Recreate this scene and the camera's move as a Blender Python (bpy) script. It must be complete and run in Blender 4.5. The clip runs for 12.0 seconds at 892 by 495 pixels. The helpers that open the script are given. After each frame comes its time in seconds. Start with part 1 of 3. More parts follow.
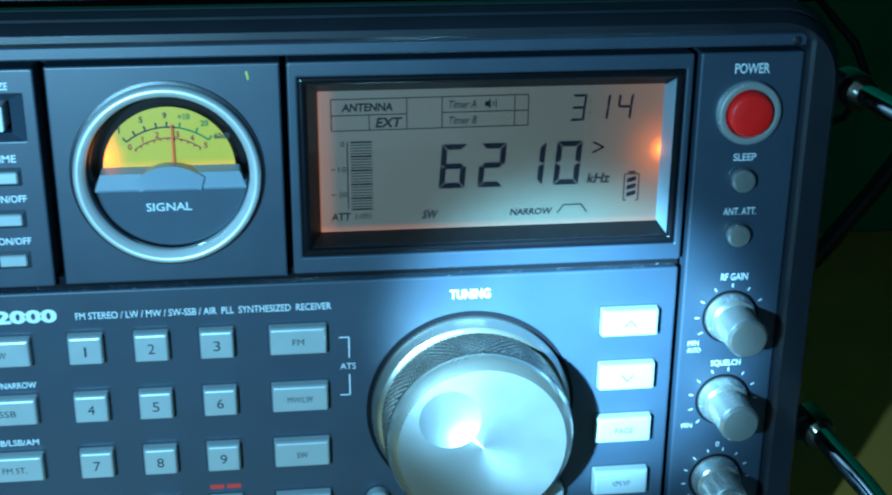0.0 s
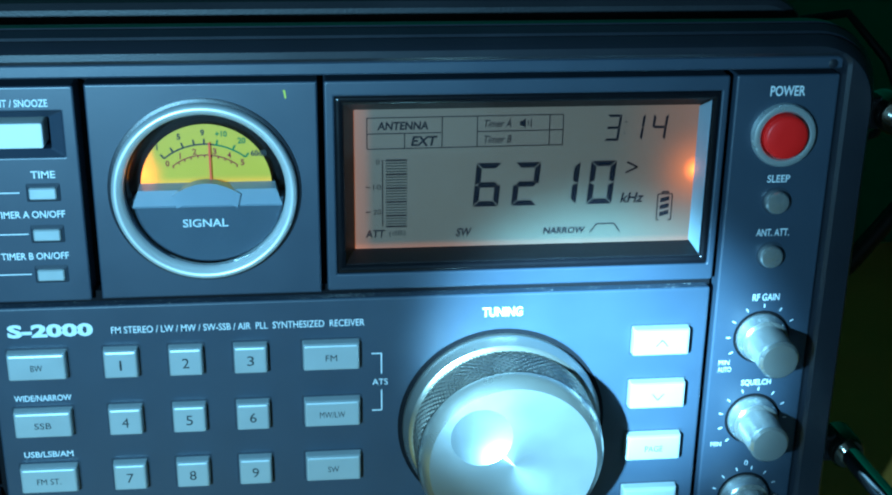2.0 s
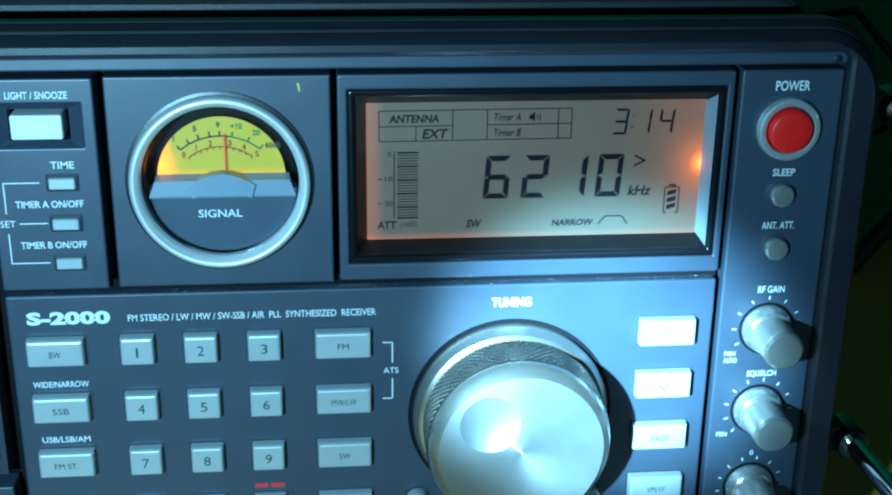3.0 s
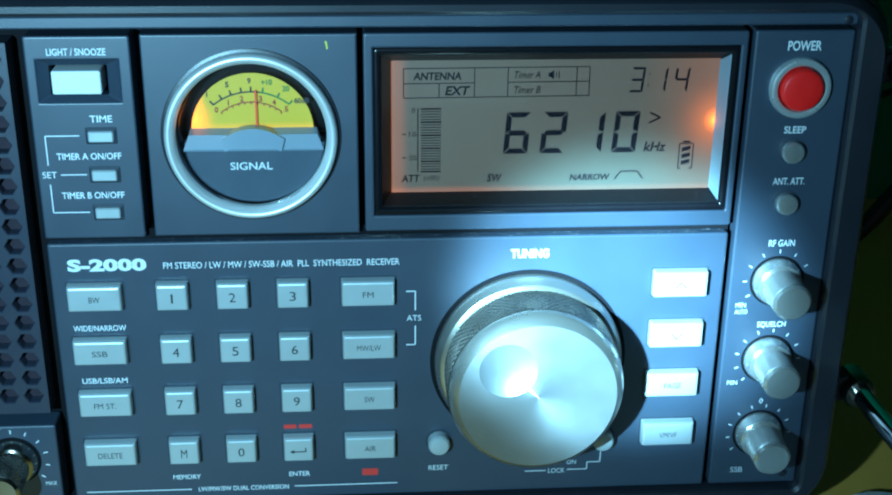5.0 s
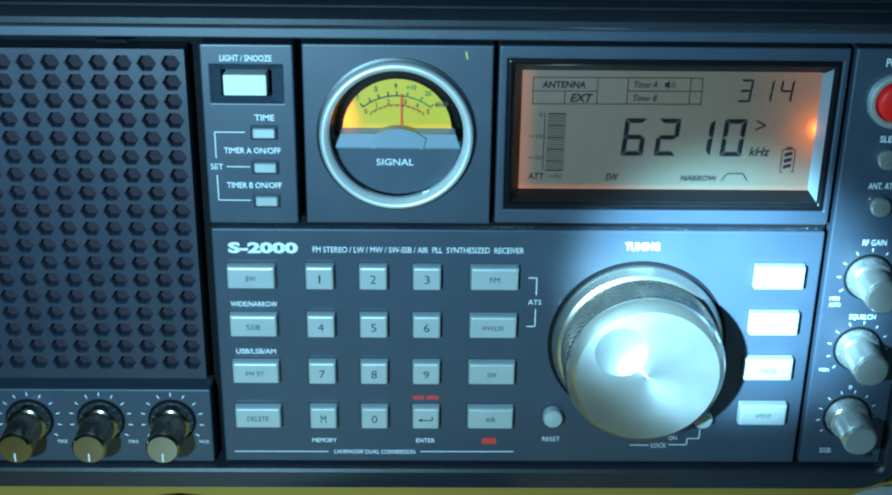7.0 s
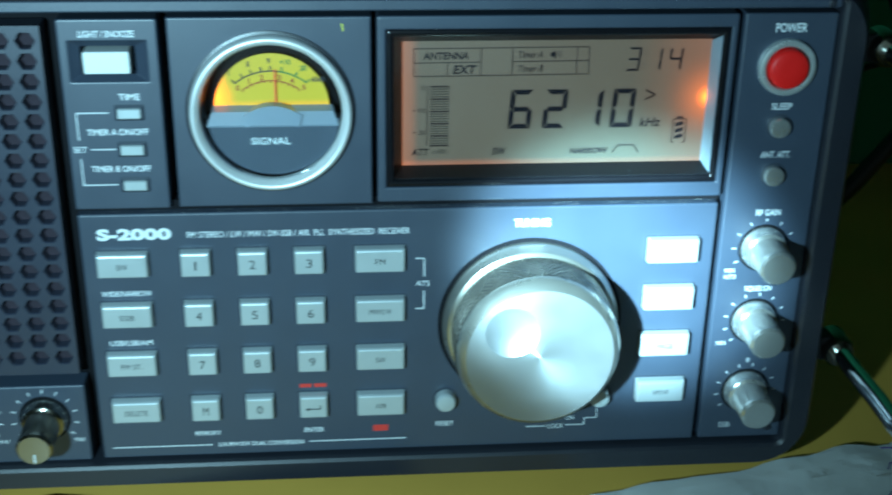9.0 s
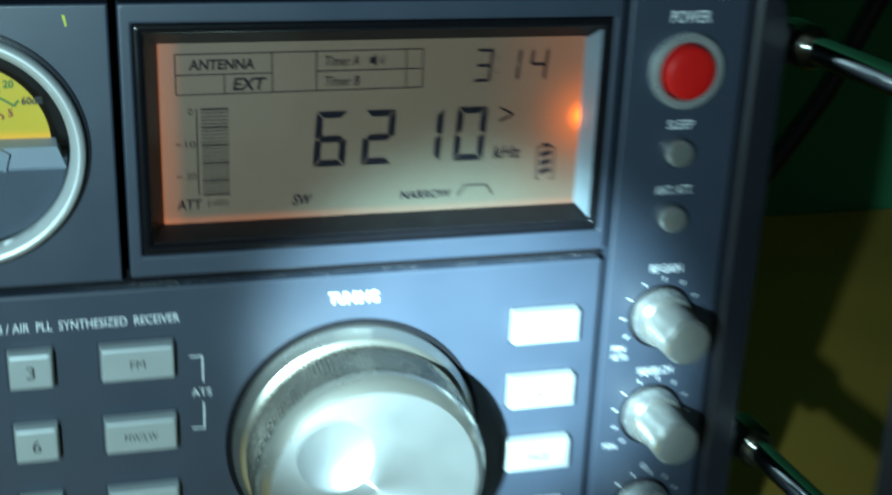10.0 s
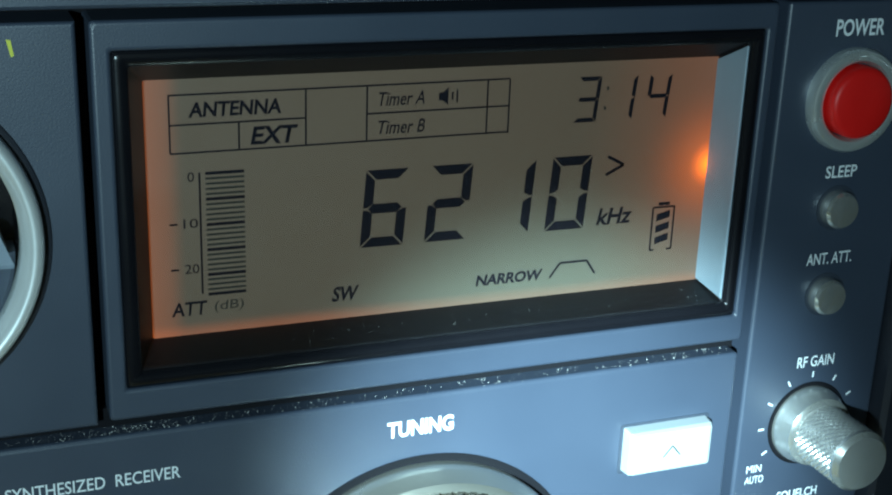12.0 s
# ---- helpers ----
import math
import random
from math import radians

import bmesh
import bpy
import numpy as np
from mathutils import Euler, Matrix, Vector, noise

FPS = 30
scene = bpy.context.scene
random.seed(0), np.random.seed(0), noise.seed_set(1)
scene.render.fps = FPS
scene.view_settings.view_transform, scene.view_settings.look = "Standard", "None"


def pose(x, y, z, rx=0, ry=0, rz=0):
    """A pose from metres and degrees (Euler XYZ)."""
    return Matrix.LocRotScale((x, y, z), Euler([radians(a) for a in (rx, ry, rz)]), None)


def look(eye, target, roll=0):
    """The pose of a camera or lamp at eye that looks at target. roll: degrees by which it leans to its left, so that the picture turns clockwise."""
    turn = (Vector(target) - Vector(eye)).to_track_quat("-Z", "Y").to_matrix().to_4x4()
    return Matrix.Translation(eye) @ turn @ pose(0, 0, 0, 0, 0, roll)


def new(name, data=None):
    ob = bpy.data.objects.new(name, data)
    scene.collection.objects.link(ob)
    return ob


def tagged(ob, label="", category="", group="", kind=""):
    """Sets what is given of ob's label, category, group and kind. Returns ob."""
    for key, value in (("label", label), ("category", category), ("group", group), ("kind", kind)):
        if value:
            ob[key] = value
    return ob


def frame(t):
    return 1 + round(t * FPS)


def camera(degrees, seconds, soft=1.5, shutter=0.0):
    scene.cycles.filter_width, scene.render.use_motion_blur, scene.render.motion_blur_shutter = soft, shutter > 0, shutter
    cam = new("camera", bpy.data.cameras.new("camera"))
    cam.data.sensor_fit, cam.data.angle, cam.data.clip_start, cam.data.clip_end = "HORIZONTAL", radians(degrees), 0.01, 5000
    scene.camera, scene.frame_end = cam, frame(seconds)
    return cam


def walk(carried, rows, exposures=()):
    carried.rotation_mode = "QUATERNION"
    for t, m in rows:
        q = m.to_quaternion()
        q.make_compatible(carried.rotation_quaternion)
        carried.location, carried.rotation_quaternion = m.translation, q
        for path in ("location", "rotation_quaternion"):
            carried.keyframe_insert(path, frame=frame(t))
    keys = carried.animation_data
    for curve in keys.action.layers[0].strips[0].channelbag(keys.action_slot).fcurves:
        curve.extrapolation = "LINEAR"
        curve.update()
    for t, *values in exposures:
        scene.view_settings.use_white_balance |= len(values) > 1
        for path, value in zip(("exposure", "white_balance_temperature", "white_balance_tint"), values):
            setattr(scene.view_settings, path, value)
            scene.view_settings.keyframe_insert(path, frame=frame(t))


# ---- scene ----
cam = camera(37.7, 12.0, soft=2.0, shutter=0.5)
PATH = [
    (0, (0.01260, -0.33525, 0.24315), (0.02415, -0.24270, 0.20710), 0.40),
    (0.5, (0.00590, -0.33280, 0.24575), (0.01695, -0.24025, 0.20950), 0.90),
    (1, (0.00535, -0.32980, 0.24640), (0.01605, -0.23715, 0.21030), 1.00),
    (1.5, (0.00615, -0.33170, 0.24770), (0.01675, -0.23900, 0.21170), 0.90),
    (2, (0.00750, -0.33375, 0.25015), (0.01790, -0.24125, 0.21360), 0.80),
    (2.5, (0.00625, -0.33655, 0.25100), (0.01690, -0.24425, 0.21400), 0.90),
    (3, (0.00795, -0.34105, 0.25025), (0.01725, -0.24845, 0.21370), 0.80),
    (5, (0.00910, -0.35590, 0.25465), (0.01605, -0.26435, 0.21505), 0.70),
    (5.5, (0.01095, -0.36305, 0.26065), (0.01630, -0.27150, 0.22065), 0.50),
    (5.8, (0.01211, -0.38075, 0.27075), (0.01432, -0.28915, 0.23068), 0.36),
    (6, (0.01025, -0.38465, 0.27525), (0.01125, -0.29260, 0.23625), -0.00),
    (6.5, (-0.00400, -0.39085, 0.27805), (-0.00355, -0.29980, 0.23670), 1.00),
    (6.7, (-0.01225, -0.39355, 0.27075), (-0.01095, -0.30200, 0.23060), 1.10),
    (8.5, (0.00220, -0.38930, 0.27605), (0.00490, -0.29905, 0.23310), 0.30),
    (9, (-0.00070, -0.37575, 0.26785), (0.00760, -0.28565, 0.22525), 1.00),
    (9.5, (0.00515, -0.35550, 0.26455), (0.02140, -0.26575, 0.22355), 1.50),
    (9.7, (0.00337, -0.33167, 0.24783), (0.02408, -0.24112, 0.21079), 1.55),
    (9.9, (0.00764, -0.28932, 0.22457), (0.03280, -0.19953, 0.18843), 2.57),
    (10, (0.00680, -0.26820, 0.21630), (0.03220, -0.17840, 0.18040), 2.30),
    (10.2, (-0.00221, -0.23907, 0.21423), (0.02488, -0.14933, 0.17938), 3.14),
    (10.5, (-0.00705, -0.20385, 0.21005), (0.02605, -0.11625, 0.17485), 5.70),
    (10.7, (-0.01245, -0.19896, 0.20533), (0.02227, -0.11160, 0.17122), 5.18),
    (11, (-0.01010, -0.17925, 0.20075), (0.02510, -0.09270, 0.16510), 5.10),
    (11.5, (-0.00580, -0.17885, 0.19440), (0.02915, -0.09120, 0.16130), 2.60),
    (12, (-0.00605, -0.17925, 0.19640), (0.02860, -0.09145, 0.16335), 2.10),
]
walk(cam, [(t, look(eye, target, roll)) for t, eye, target, roll in PATH],
     exposures=[(0, -0.12, 4780, 4), (2.0, -0.12, 4820, 4), (2.6, 0.0, 5000, 4), (5.5, 0.0, 5150, 4), (6.7, 0.0, 5300, 6), (8.5, 0.1, 5850, 8), (9.5, 0.0, 6300, 10), (10.0, -0.25, 6800, 14), (10.5, -0.5, 6900, 16), (12, -0.75, 6900, 18)])

# ---------------------------------------------------------------- light
# dim teal ambient fill; enters the closed room only through the gap in wall_south
world = bpy.data.worlds.new("night_room")
world.use_nodes = True
world.node_tree.nodes["Background"].inputs[0].default_value = (0.6, 0.9, 0.85, 1)
world.node_tree.nodes["Background"].inputs[1].default_value = 0.24
scene.world = world

TORCH = (-0.125, -0.36, 0.205)          # a hand torch held beside the camera
AIM = (0.090, 0.0, 0.083)


def torch_beam(name, watts, cone, blend, size, aim=AIM):
    lamp = bpy.data.lights.new(name, "SPOT")
    lamp.energy, lamp.spot_size, lamp.spot_blend, lamp.shadow_soft_size = watts, radians(cone), blend, size
    lamp.color = (0.50, 0.89, 1.0)
    ob = new(name, lamp)
    ob.matrix_world = look(TORCH, aim)


torch_beam("torch_core", 108.0, 13.8, 1.0, 0.006)
torch_beam("torch_spill", 9.0, 88, 1.0, 0.006, (-0.055, 0.0, 0.15))

# ---------------------------------------------------------------- materials


def mat(name, colour, rough=0.5, metal=0.0, vary=0.12, scale=120.0, bump=0.05, spec=0.5, coat=0.0, fine=1400.0):
    m = bpy.data.materials.new(name)
    m.use_nodes = True
    nt = m.node_tree
    b = nt.nodes["Principled BSDF"]
    tc = nt.nodes.new("ShaderNodeTexCoord")
    n1 = nt.nodes.new("ShaderNodeTexNoise")
    n1.inputs["Scale"].default_value, n1.inputs["Detail"].default_value = scale, 6
    n2 = nt.nodes.new("ShaderNodeTexNoise")
    n2.inputs["Scale"].default_value, n2.inputs["Detail"].default_value = fine, 3
    for n in (n1, n2):
        nt.links.new(tc.outputs["Object"], n.inputs["Vector"])
    mix = nt.nodes.new("ShaderNodeMix")
    mix.data_type, mix.blend_type = "RGBA", "MIX"
    mix.inputs[6].default_value = (*[c * (1 - vary) for c in colour], 1)
    mix.inputs[7].default_value = (*[min(1, c * (1 + vary)) for c in colour], 1)
    nt.links.new(n1.outputs[0], mix.inputs[0])
    nt.links.new(mix.outputs[2], b.inputs["Base Color"])
    rr = nt.nodes.new("ShaderNodeMapRange")
    rr.inputs[3].default_value, rr.inputs[4].default_value = max(0.02, rough * 0.82), min(1, rough * 1.18)
    nt.links.new(n1.outputs[0], rr.inputs[0])
    nt.links.new(rr.outputs[0], b.inputs["Roughness"])
    b.inputs["Metallic"].default_value = metal
    b.inputs["Specular IOR Level"].default_value = spec
    b.inputs["Coat Weight"].default_value = coat
    if bump:
        bp = nt.nodes.new("ShaderNodeBump")
        bp.inputs["Strength"].default_value, bp.inputs["Distance"].default_value = bump, 0.0003
        nt.links.new(n2.outputs[0], bp.inputs["Height"])
        nt.links.new(bp.outputs[0], b.inputs["Normal"])
    return m


PANEL = mat("slate_panel", (0.036, 0.049, 0.075), 0.42, vary=0.10, scale=60, bump=0.12, fine=3500, spec=0.75)
FRAME = mat("dark_frame", (0.016, 0.018, 0.025), 0.34, vary=0.2, scale=40, bump=0.12, fine=2500, spec=0.6)
WELL = mat("slate_well", (0.030, 0.040, 0.062), 0.42, vary=0.12, scale=50, bump=0.12, fine=2500, spec=0.5)
CABINET = mat("cabinet_vinyl", (0.014, 0.015, 0.019), 0.5, vary=0.2, scale=40, bump=0.3, fine=1500)
GROOVE = mat("groove_black", (0.005, 0.005, 0.007), 0.8, bump=0, spec=0.15)
BLACK = mat("gloss_black", (0.006, 0.006, 0.008), 0.22, vary=0.2, bump=0.03, spec=0.35)
KEYCAP = mat("silver_key", (0.46, 0.50, 0.51), 0.40, metal=0.35, vary=0.06, scale=150, bump=0.06, fine=4000)
KEYGAP = mat("key_well", (0.026, 0.034, 0.050), 0.6, bump=0)
PRINT = mat("white_print", (0.72, 0.76, 0.78), 0.55, bump=0, vary=0.04)
REDPRINT = mat("red_print", (0.60, 0.04, 0.03), 0.55, bump=0, vary=0.05)
KEYPRINT = mat("dark_print", (0.03, 0.033, 0.036), 0.7, bump=0, vary=0.05)
INK = mat("lcd_ink", (0.012, 0.011, 0.016), 0.8, bump=0, vary=0.05, spec=0.05)
INKFAINT = mat("lcd_ink_faint", (0.035, 0.035, 0.032), 0.8, bump=0, vary=0.05, spec=0.05)
CHROME = mat("chrome", (0.74, 0.76, 0.77), 0.12, metal=1.0, vary=0.05, bump=0.02)
ALU = mat("aluminium", (0.66, 0.66, 0.63), 0.22, metal=0.80, vary=0.06, scale=200, bump=0.05, fine=3000)
SATIN = mat("satin_ring", (0.72, 0.74, 0.74), 0.42, metal=0.55, vary=0.05, bump=0.03)
DARKCHROME = mat("dark_chrome", (0.34, 0.32, 0.27), 0.16, metal=1.0, vary=0.08, bump=0.02)
WELLBLACK = mat("display_well_black", (0.006, 0.006, 0.008), 0.5, vary=0.2, bump=0.1, fine=2500, spec=0.3)
GRILLE = mat("grille_slate", (0.026, 0.031, 0.050), 0.36, vary=0.12, scale=60, bump=0.12, fine=3500, spec=0.75)
CLOTH = mat("speaker_cloth", (0.030, 0.022, 0.030), 0.9, vary=0.3, scale=400, bump=0.3, fine=3000, spec=0.2)
RED = mat("red_button", (0.72, 0.010, 0.008), 0.45, vary=0.06, bump=0.02, spec=0.3)
RUBBER = mat("grip_rubber", (0.012, 0.012, 0.016), 0.6, vary=0.2, scale=80, bump=0.25, fine=1800)
WHITEBTN = mat("white_button", (0.72, 0.75, 0.74), 0.35, vary=0.04, bump=0.03)
YELLOWTICK = mat("yellow_paint", (0.55, 0.55, 0.06), 0.6, bump=0)
DUSTMAT = mat("dust", (0.48, 0.48, 0.46), 0.9, bump=0)
METERGREY = mat("meter_grey", (0.070, 0.086, 0.118), 0.34, vary=0.08, bump=0.06, fine=3500)
BARGREY = mat("meter_bar", (0.23, 0.27, 0.33), 0.30, vary=0.06, bump=0.05)
DIMPLEMETAL = mat("dimple_metal", (0.58, 0.60, 0.61), 0.37, metal=0.85, vary=0.03, bump=0)
KNURLMETAL = mat("knurl_metal", (0.46, 0.43, 0.37), 0.27, metal=1.0, vary=0.08, bump=0)
RINGMETAL = mat("ring_metal", (0.70, 0.73, 0.72), 0.28, metal=0.7, vary=0.05, bump=0.03)
GUIDE = mat("clear_edge", (0.27, 0.34, 0.40), 0.35, vary=0.08, bump=0.03)
TICKGREEN = mat("scale_green", (0.015, 0.17, 0.04), 0.6, bump=0)
TICKRED = mat("scale_red", (0.28, 0.03, 0.015), 0.6, bump=0)
NEEDLE = mat("needle_red", (0.85, 0.09, 0.03), 0.5, bump=0)
CABLE = mat("cable_black", (0.012, 0.012, 0.013), 0.5, vary=0.2, bump=0.1)
PENBODY = mat("pen_body", (0.03, 0.05, 0.06), 0.15, vary=0.1, bump=0)
PENTIP = mat("pen_cone", (0.45, 0.55, 0.60), 0.25, vary=0.05, bump=0)
PENINK = mat("pen_ink", (0.10, 0.06, 0.22), 0.6, bump=0)
PAPER = mat("paper", (0.86, 0.87, 0.86), 0.85, vary=0.05, scale=30, bump=0.1, fine=900)
WALLGREEN = mat("green_wall_paint", (0.022, 0.21, 0.09), 0.7, vary=0.25, scale=6, bump=0.25, fine=150)
WOOD = mat("yellow_table", (0.72, 0.43, 0.080), 0.45, vary=0.22, scale=14, bump=0.08, fine=400)
PLASTER = mat("room_plaster", (0.60, 0.62, 0.58), 0.8, vary=0.15, scale=5, bump=0.2, fine=120)
FLOORMAT = mat("floor_cement", (0.16, 0.15, 0.14), 0.7, vary=0.2, scale=8, bump=0.2, fine=200)


def spun(name, colour, rough, aniso, cx, cz):
    """Turned metal: fine concentric grooves round the axis through (cx, cz)."""
    m = mat(name, colour, rough, metal=0.72, vary=0.04, scale=90, bump=0)
    nt, b = m.node_tree, m.node_tree.nodes["Principled BSDF"]
    tc = nt.nodes.new("ShaderNodeTexCoord")
    sub = nt.nodes.new("ShaderNodeVectorMath")
    sub.operation = "SUBTRACT"
    sub.inputs[1].default_value = (cx / 1000, 0, cz / 1000)
    flat = nt.nodes.new("ShaderNodeVectorMath")
    flat.operation = "MULTIPLY"
    flat.inputs[1].default_value = (1, 0, 1)
    cross = nt.nodes.new("ShaderNodeVectorMath")
    cross.operation = "CROSS_PRODUCT"
    cross.inputs[1].default_value = (0, 1, 0)
    norm = nt.nodes.new("ShaderNodeVectorMath")
    norm.operation = "NORMALIZE"
    nt.links.new(tc.outputs["Object"], sub.inputs[0])
    nt.links.new(sub.outputs[0], flat.inputs[0])
    nt.links.new(flat.outputs[0], cross.inputs[0])
    nt.links.new(cross.outputs[0], norm.inputs[0])
    nt.links.new(norm.outputs[0], b.inputs["Tangent"])
    b.inputs["Anisotropic"].default_value = aniso
    b.inputs["Anisotropic Rotation"].default_value = 0.25
    return m


def ramp(nt, socket, a, b, lo, hi, smooth=True):
    n = nt.nodes.new("ShaderNodeMapRange")
    n.interpolation_type = "SMOOTHSTEP" if smooth else "LINEAR"
    n.inputs[1].default_value, n.inputs[2].default_value, n.inputs[3].default_value, n.inputs[4].default_value = a, b, lo, hi
    nt.links.new(socket, n.inputs[0])
    return n.outputs[0]


def maths(nt, op, a, b):
    n = nt.nodes.new("ShaderNodeMath")
    n.operation = op
    for i, v in enumerate((a, b)):
        if isinstance(v, (int, float)):
            n.inputs[i].default_value = v
        else:
            nt.links.new(v, n.inputs[i])
    return n.outputs[0]


def backlit(name, colour, warm, amber, base_glow, spots, bands):
    """A screen with small amber bulbs behind its edges. spots: (x, z, radius, strength); bands: (axis, from, to, strength)."""
    m = mat(name, colour, 0.45, vary=0.03, bump=0)
    nt, b = m.node_tree, m.node_tree.nodes["Principled BSDF"]
    tc = nt.nodes.new("ShaderNodeTexCoord")
    sep = nt.nodes.new("ShaderNodeSeparateXYZ")
    nt.links.new(tc.outputs["Object"], sep.inputs[0])
    total = None
    for axis, a, c, s in bands:
        v = ramp(nt, sep.outputs["XYZ".index(axis)], a / 1000, c / 1000, s, 0.0)
        total = v if total is None else maths(nt, "ADD", total, v)
    for x, z, r, s in spots:
        d = nt.nodes.new("ShaderNodeVectorMath")
        d.operation = "SUBTRACT"
        d.inputs[1].default_value = (x / 1000, 0, z / 1000)
        nt.links.new(tc.outputs["Object"], d.inputs[0])
        f = nt.nodes.new("ShaderNodeVectorMath")
        f.operation = "MULTIPLY"
        f.inputs[1].default_value = (1, 0, 1)
        nt.links.new(d.outputs[0], f.inputs[0])
        ln = nt.nodes.new("ShaderNodeVectorMath")
        ln.operation = "LENGTH"
        nt.links.new(f.outputs[0], ln.inputs[0])
        v = ramp(nt, ln.outputs["Value"], 0, r / 1000, 1.0, 0.0, False)
        v = maths(nt, "MULTIPLY", maths(nt, "POWER", v, 2.6), s)
        total = v if total is None else maths(nt, "ADD", total, v)
    sc = nt.nodes.new("ShaderNodeVectorMath")
    sc.operation = "SCALE"
    sc.inputs[0].default_value = amber
    nt.links.new(total, sc.inputs["Scale"])
    ad = nt.nodes.new("ShaderNodeVectorMath")
    ad.operation = "ADD"
    ad.inputs[1].default_value = tuple(base_glow * w for w in warm)
    nt.links.new(sc.outputs[0], ad.inputs[0])
    nt.links.new(ad.outputs[0], b.inputs["Emission Color"])
    b.inputs["Emission Strength"].default_value = 1.0
    return m


LCD = backlit("lcd_screen", (0.088, 0.090, 0.070), (1.0, 0.46, 0.21), (1.0, 0.17, 0.004), 0.072,
              [(117.5, 136.6, 17, 1.3), (117.0, 136.6, 5.0, 7.0)],
              [("X", 22.4, 26.0, 0.17), ("X", 20.0, 23.0, 0.07), ("Z", 115.0, 117.6, 0.26), ("X", 118, 90, 0.14)])
DIALFACE = backlit("meter_scale", (0.48, 0.36, 0.02), (0.88, 0.62, 0.02), (1.0, 0.10, 0.0), 0.17,
                   [(-36.4, 140.0, 8, 4.0)], [("X", -34.6, -32.0, 0.8), ("Z", 136.5, 139.5, 0.5)])

GLASS = bpy.data.materials.new("clear_window")
GLASS.use_nodes = True
gt = GLASS.node_tree
gt.nodes.remove(gt.nodes["Principled BSDF"])
g_tr, g_gl, g_fr, g_mx = (gt.nodes.new("ShaderNode" + k) for k in ("BsdfTransparent", "BsdfGlossy", "Fresnel", "MixShader"))
g_tr.inputs[0].default_value = (0.96, 0.97, 0.96, 1)
g_gl.inputs["Roughness"].default_value = 0.06
g_fr.inputs[0].default_value = 1.45
gt.links.new(g_fr.outputs[0], g_mx.inputs[0])
gt.links.new(g_tr.outputs[0], g_mx.inputs[1])
gt.links.new(g_gl.outputs[0], g_mx.inputs[2])
gt.links.new(g_mx.outputs[0], gt.nodes["Material Output"].inputs[0])

# ---------------------------------------------------------------- building helpers (millimetres)
MM = Matrix.Diagonal((0.001, 0.001, 0.001, 1))


def part(name, bm, material, parent=None, label="", smooth=False):
    bmesh.ops.transform(bm, matrix=MM, verts=bm.verts)
    bmesh.ops.recalc_face_normals(bm, faces=bm.faces)
    me = bpy.data.meshes.new(name)
    bm.to_mesh(me)
    bm.free()
    me.materials.append(material)
    if smooth:
        me.shade_smooth()
        me.set_sharp_from_angle(angle=radians(smooth if smooth > 1 else 35))
    ob = new(name, me)
    ob.parent = parent
    if label:
        ob["label"] = label
    return ob


def thing(name, label, category, group="", kind=""):
    return tagged(new(name), label, category, group, kind)


def add_box(bm, x0, x1, y0, y1, z0, z1, bevel=0.0, seg=1):
    r = bmesh.ops.create_cube(bm, size=1, matrix=Matrix.Translation(((x0 + x1) / 2, (y0 + y1) / 2, (z0 + z1) / 2))
                              @ Matrix.Diagonal((x1 - x0, y1 - y0, z1 - z0, 1)))
    if bevel:
        edges = list({e for v in r["verts"] for e in v.link_edges})
        bmesh.ops.bevel(bm, geom=edges, offset=bevel, segments=seg, profile=0.5, affect="EDGES")
    return bm


def box(*a, **k):
    return add_box(bmesh.new(), *a, **k)


def loft(bm, rings, close=False, cap=False):
    """Skin between rings of points of equal count."""
    vs = [[bm.verts.new(p) for p in ring] for ring in rings]
    pairs = list(zip(vs, vs[1:])) + ([(vs[-1], vs[0])] if close else [])
    for a, b in pairs:
        n = len(a)
        for i in range(n):
            bm.faces.new((a[i], a[(i + 1) % n], b[(i + 1) % n], b[i]))
    if cap:
        bm.faces.new(vs[0])
        bm.faces.new(vs[-1])
    return bm


def lathe(profile, cx, cz, n=48, cap=True, bm=None):
    """Turn (radius, y) round the axis along y through (cx, cz)."""
    bm = bm or bmesh.new()
    rings = [[(cx + r * math.cos(2 * math.pi * i / n), y, cz + r * math.sin(2 * math.pi * i / n)) for i in range(n)] for r, y in profile]
    return loft(bm, rings, cap=cap)


def rrect(x0, x1, z0, z1, r, y, k=6):
    pts = []
    for cx, cz, a0 in ((x1 - r, z1 - r, 0), (x0 + r, z1 - r, 90), (x0 + r, z0 + r, 180), (x1 - r, z0 + r, 270)):
        for i in range(k + 1):
            a = radians(a0 + 90 * i / k)
            pts.append((cx + r * math.cos(a), y, cz + r * math.sin(a)))
    return pts


def frame_ring(x0, x1, z0, z1, ix0, ix1, iz0, iz1, y0, y1, b=0.6):
    """A flat plate with a rectangular opening, its front edges eased."""
    o = lambda d, y: rrect(x0 + d, x1 - d, z0 + d, z1 - d, 0.6, y, 2)
    i = lambda d, y: rrect(ix0 - d, ix1 + d, iz0 - d, iz1 + d, 0.4, y, 2)
    turn = [radians(a) for a in (0, 22, 45, 68, 90)]
    outer = [o(b * (1 - math.cos(a)), y0 + b * (1 - math.sin(a))) for a in turn]
    inner = [i(b * (1 - math.cos(a)), y0 + b * (1 - math.sin(a))) for a in turn[::-1]]
    return loft(bmesh.new(), [o(0, y1), *outer, *inner, i(0, y1)], close=True)


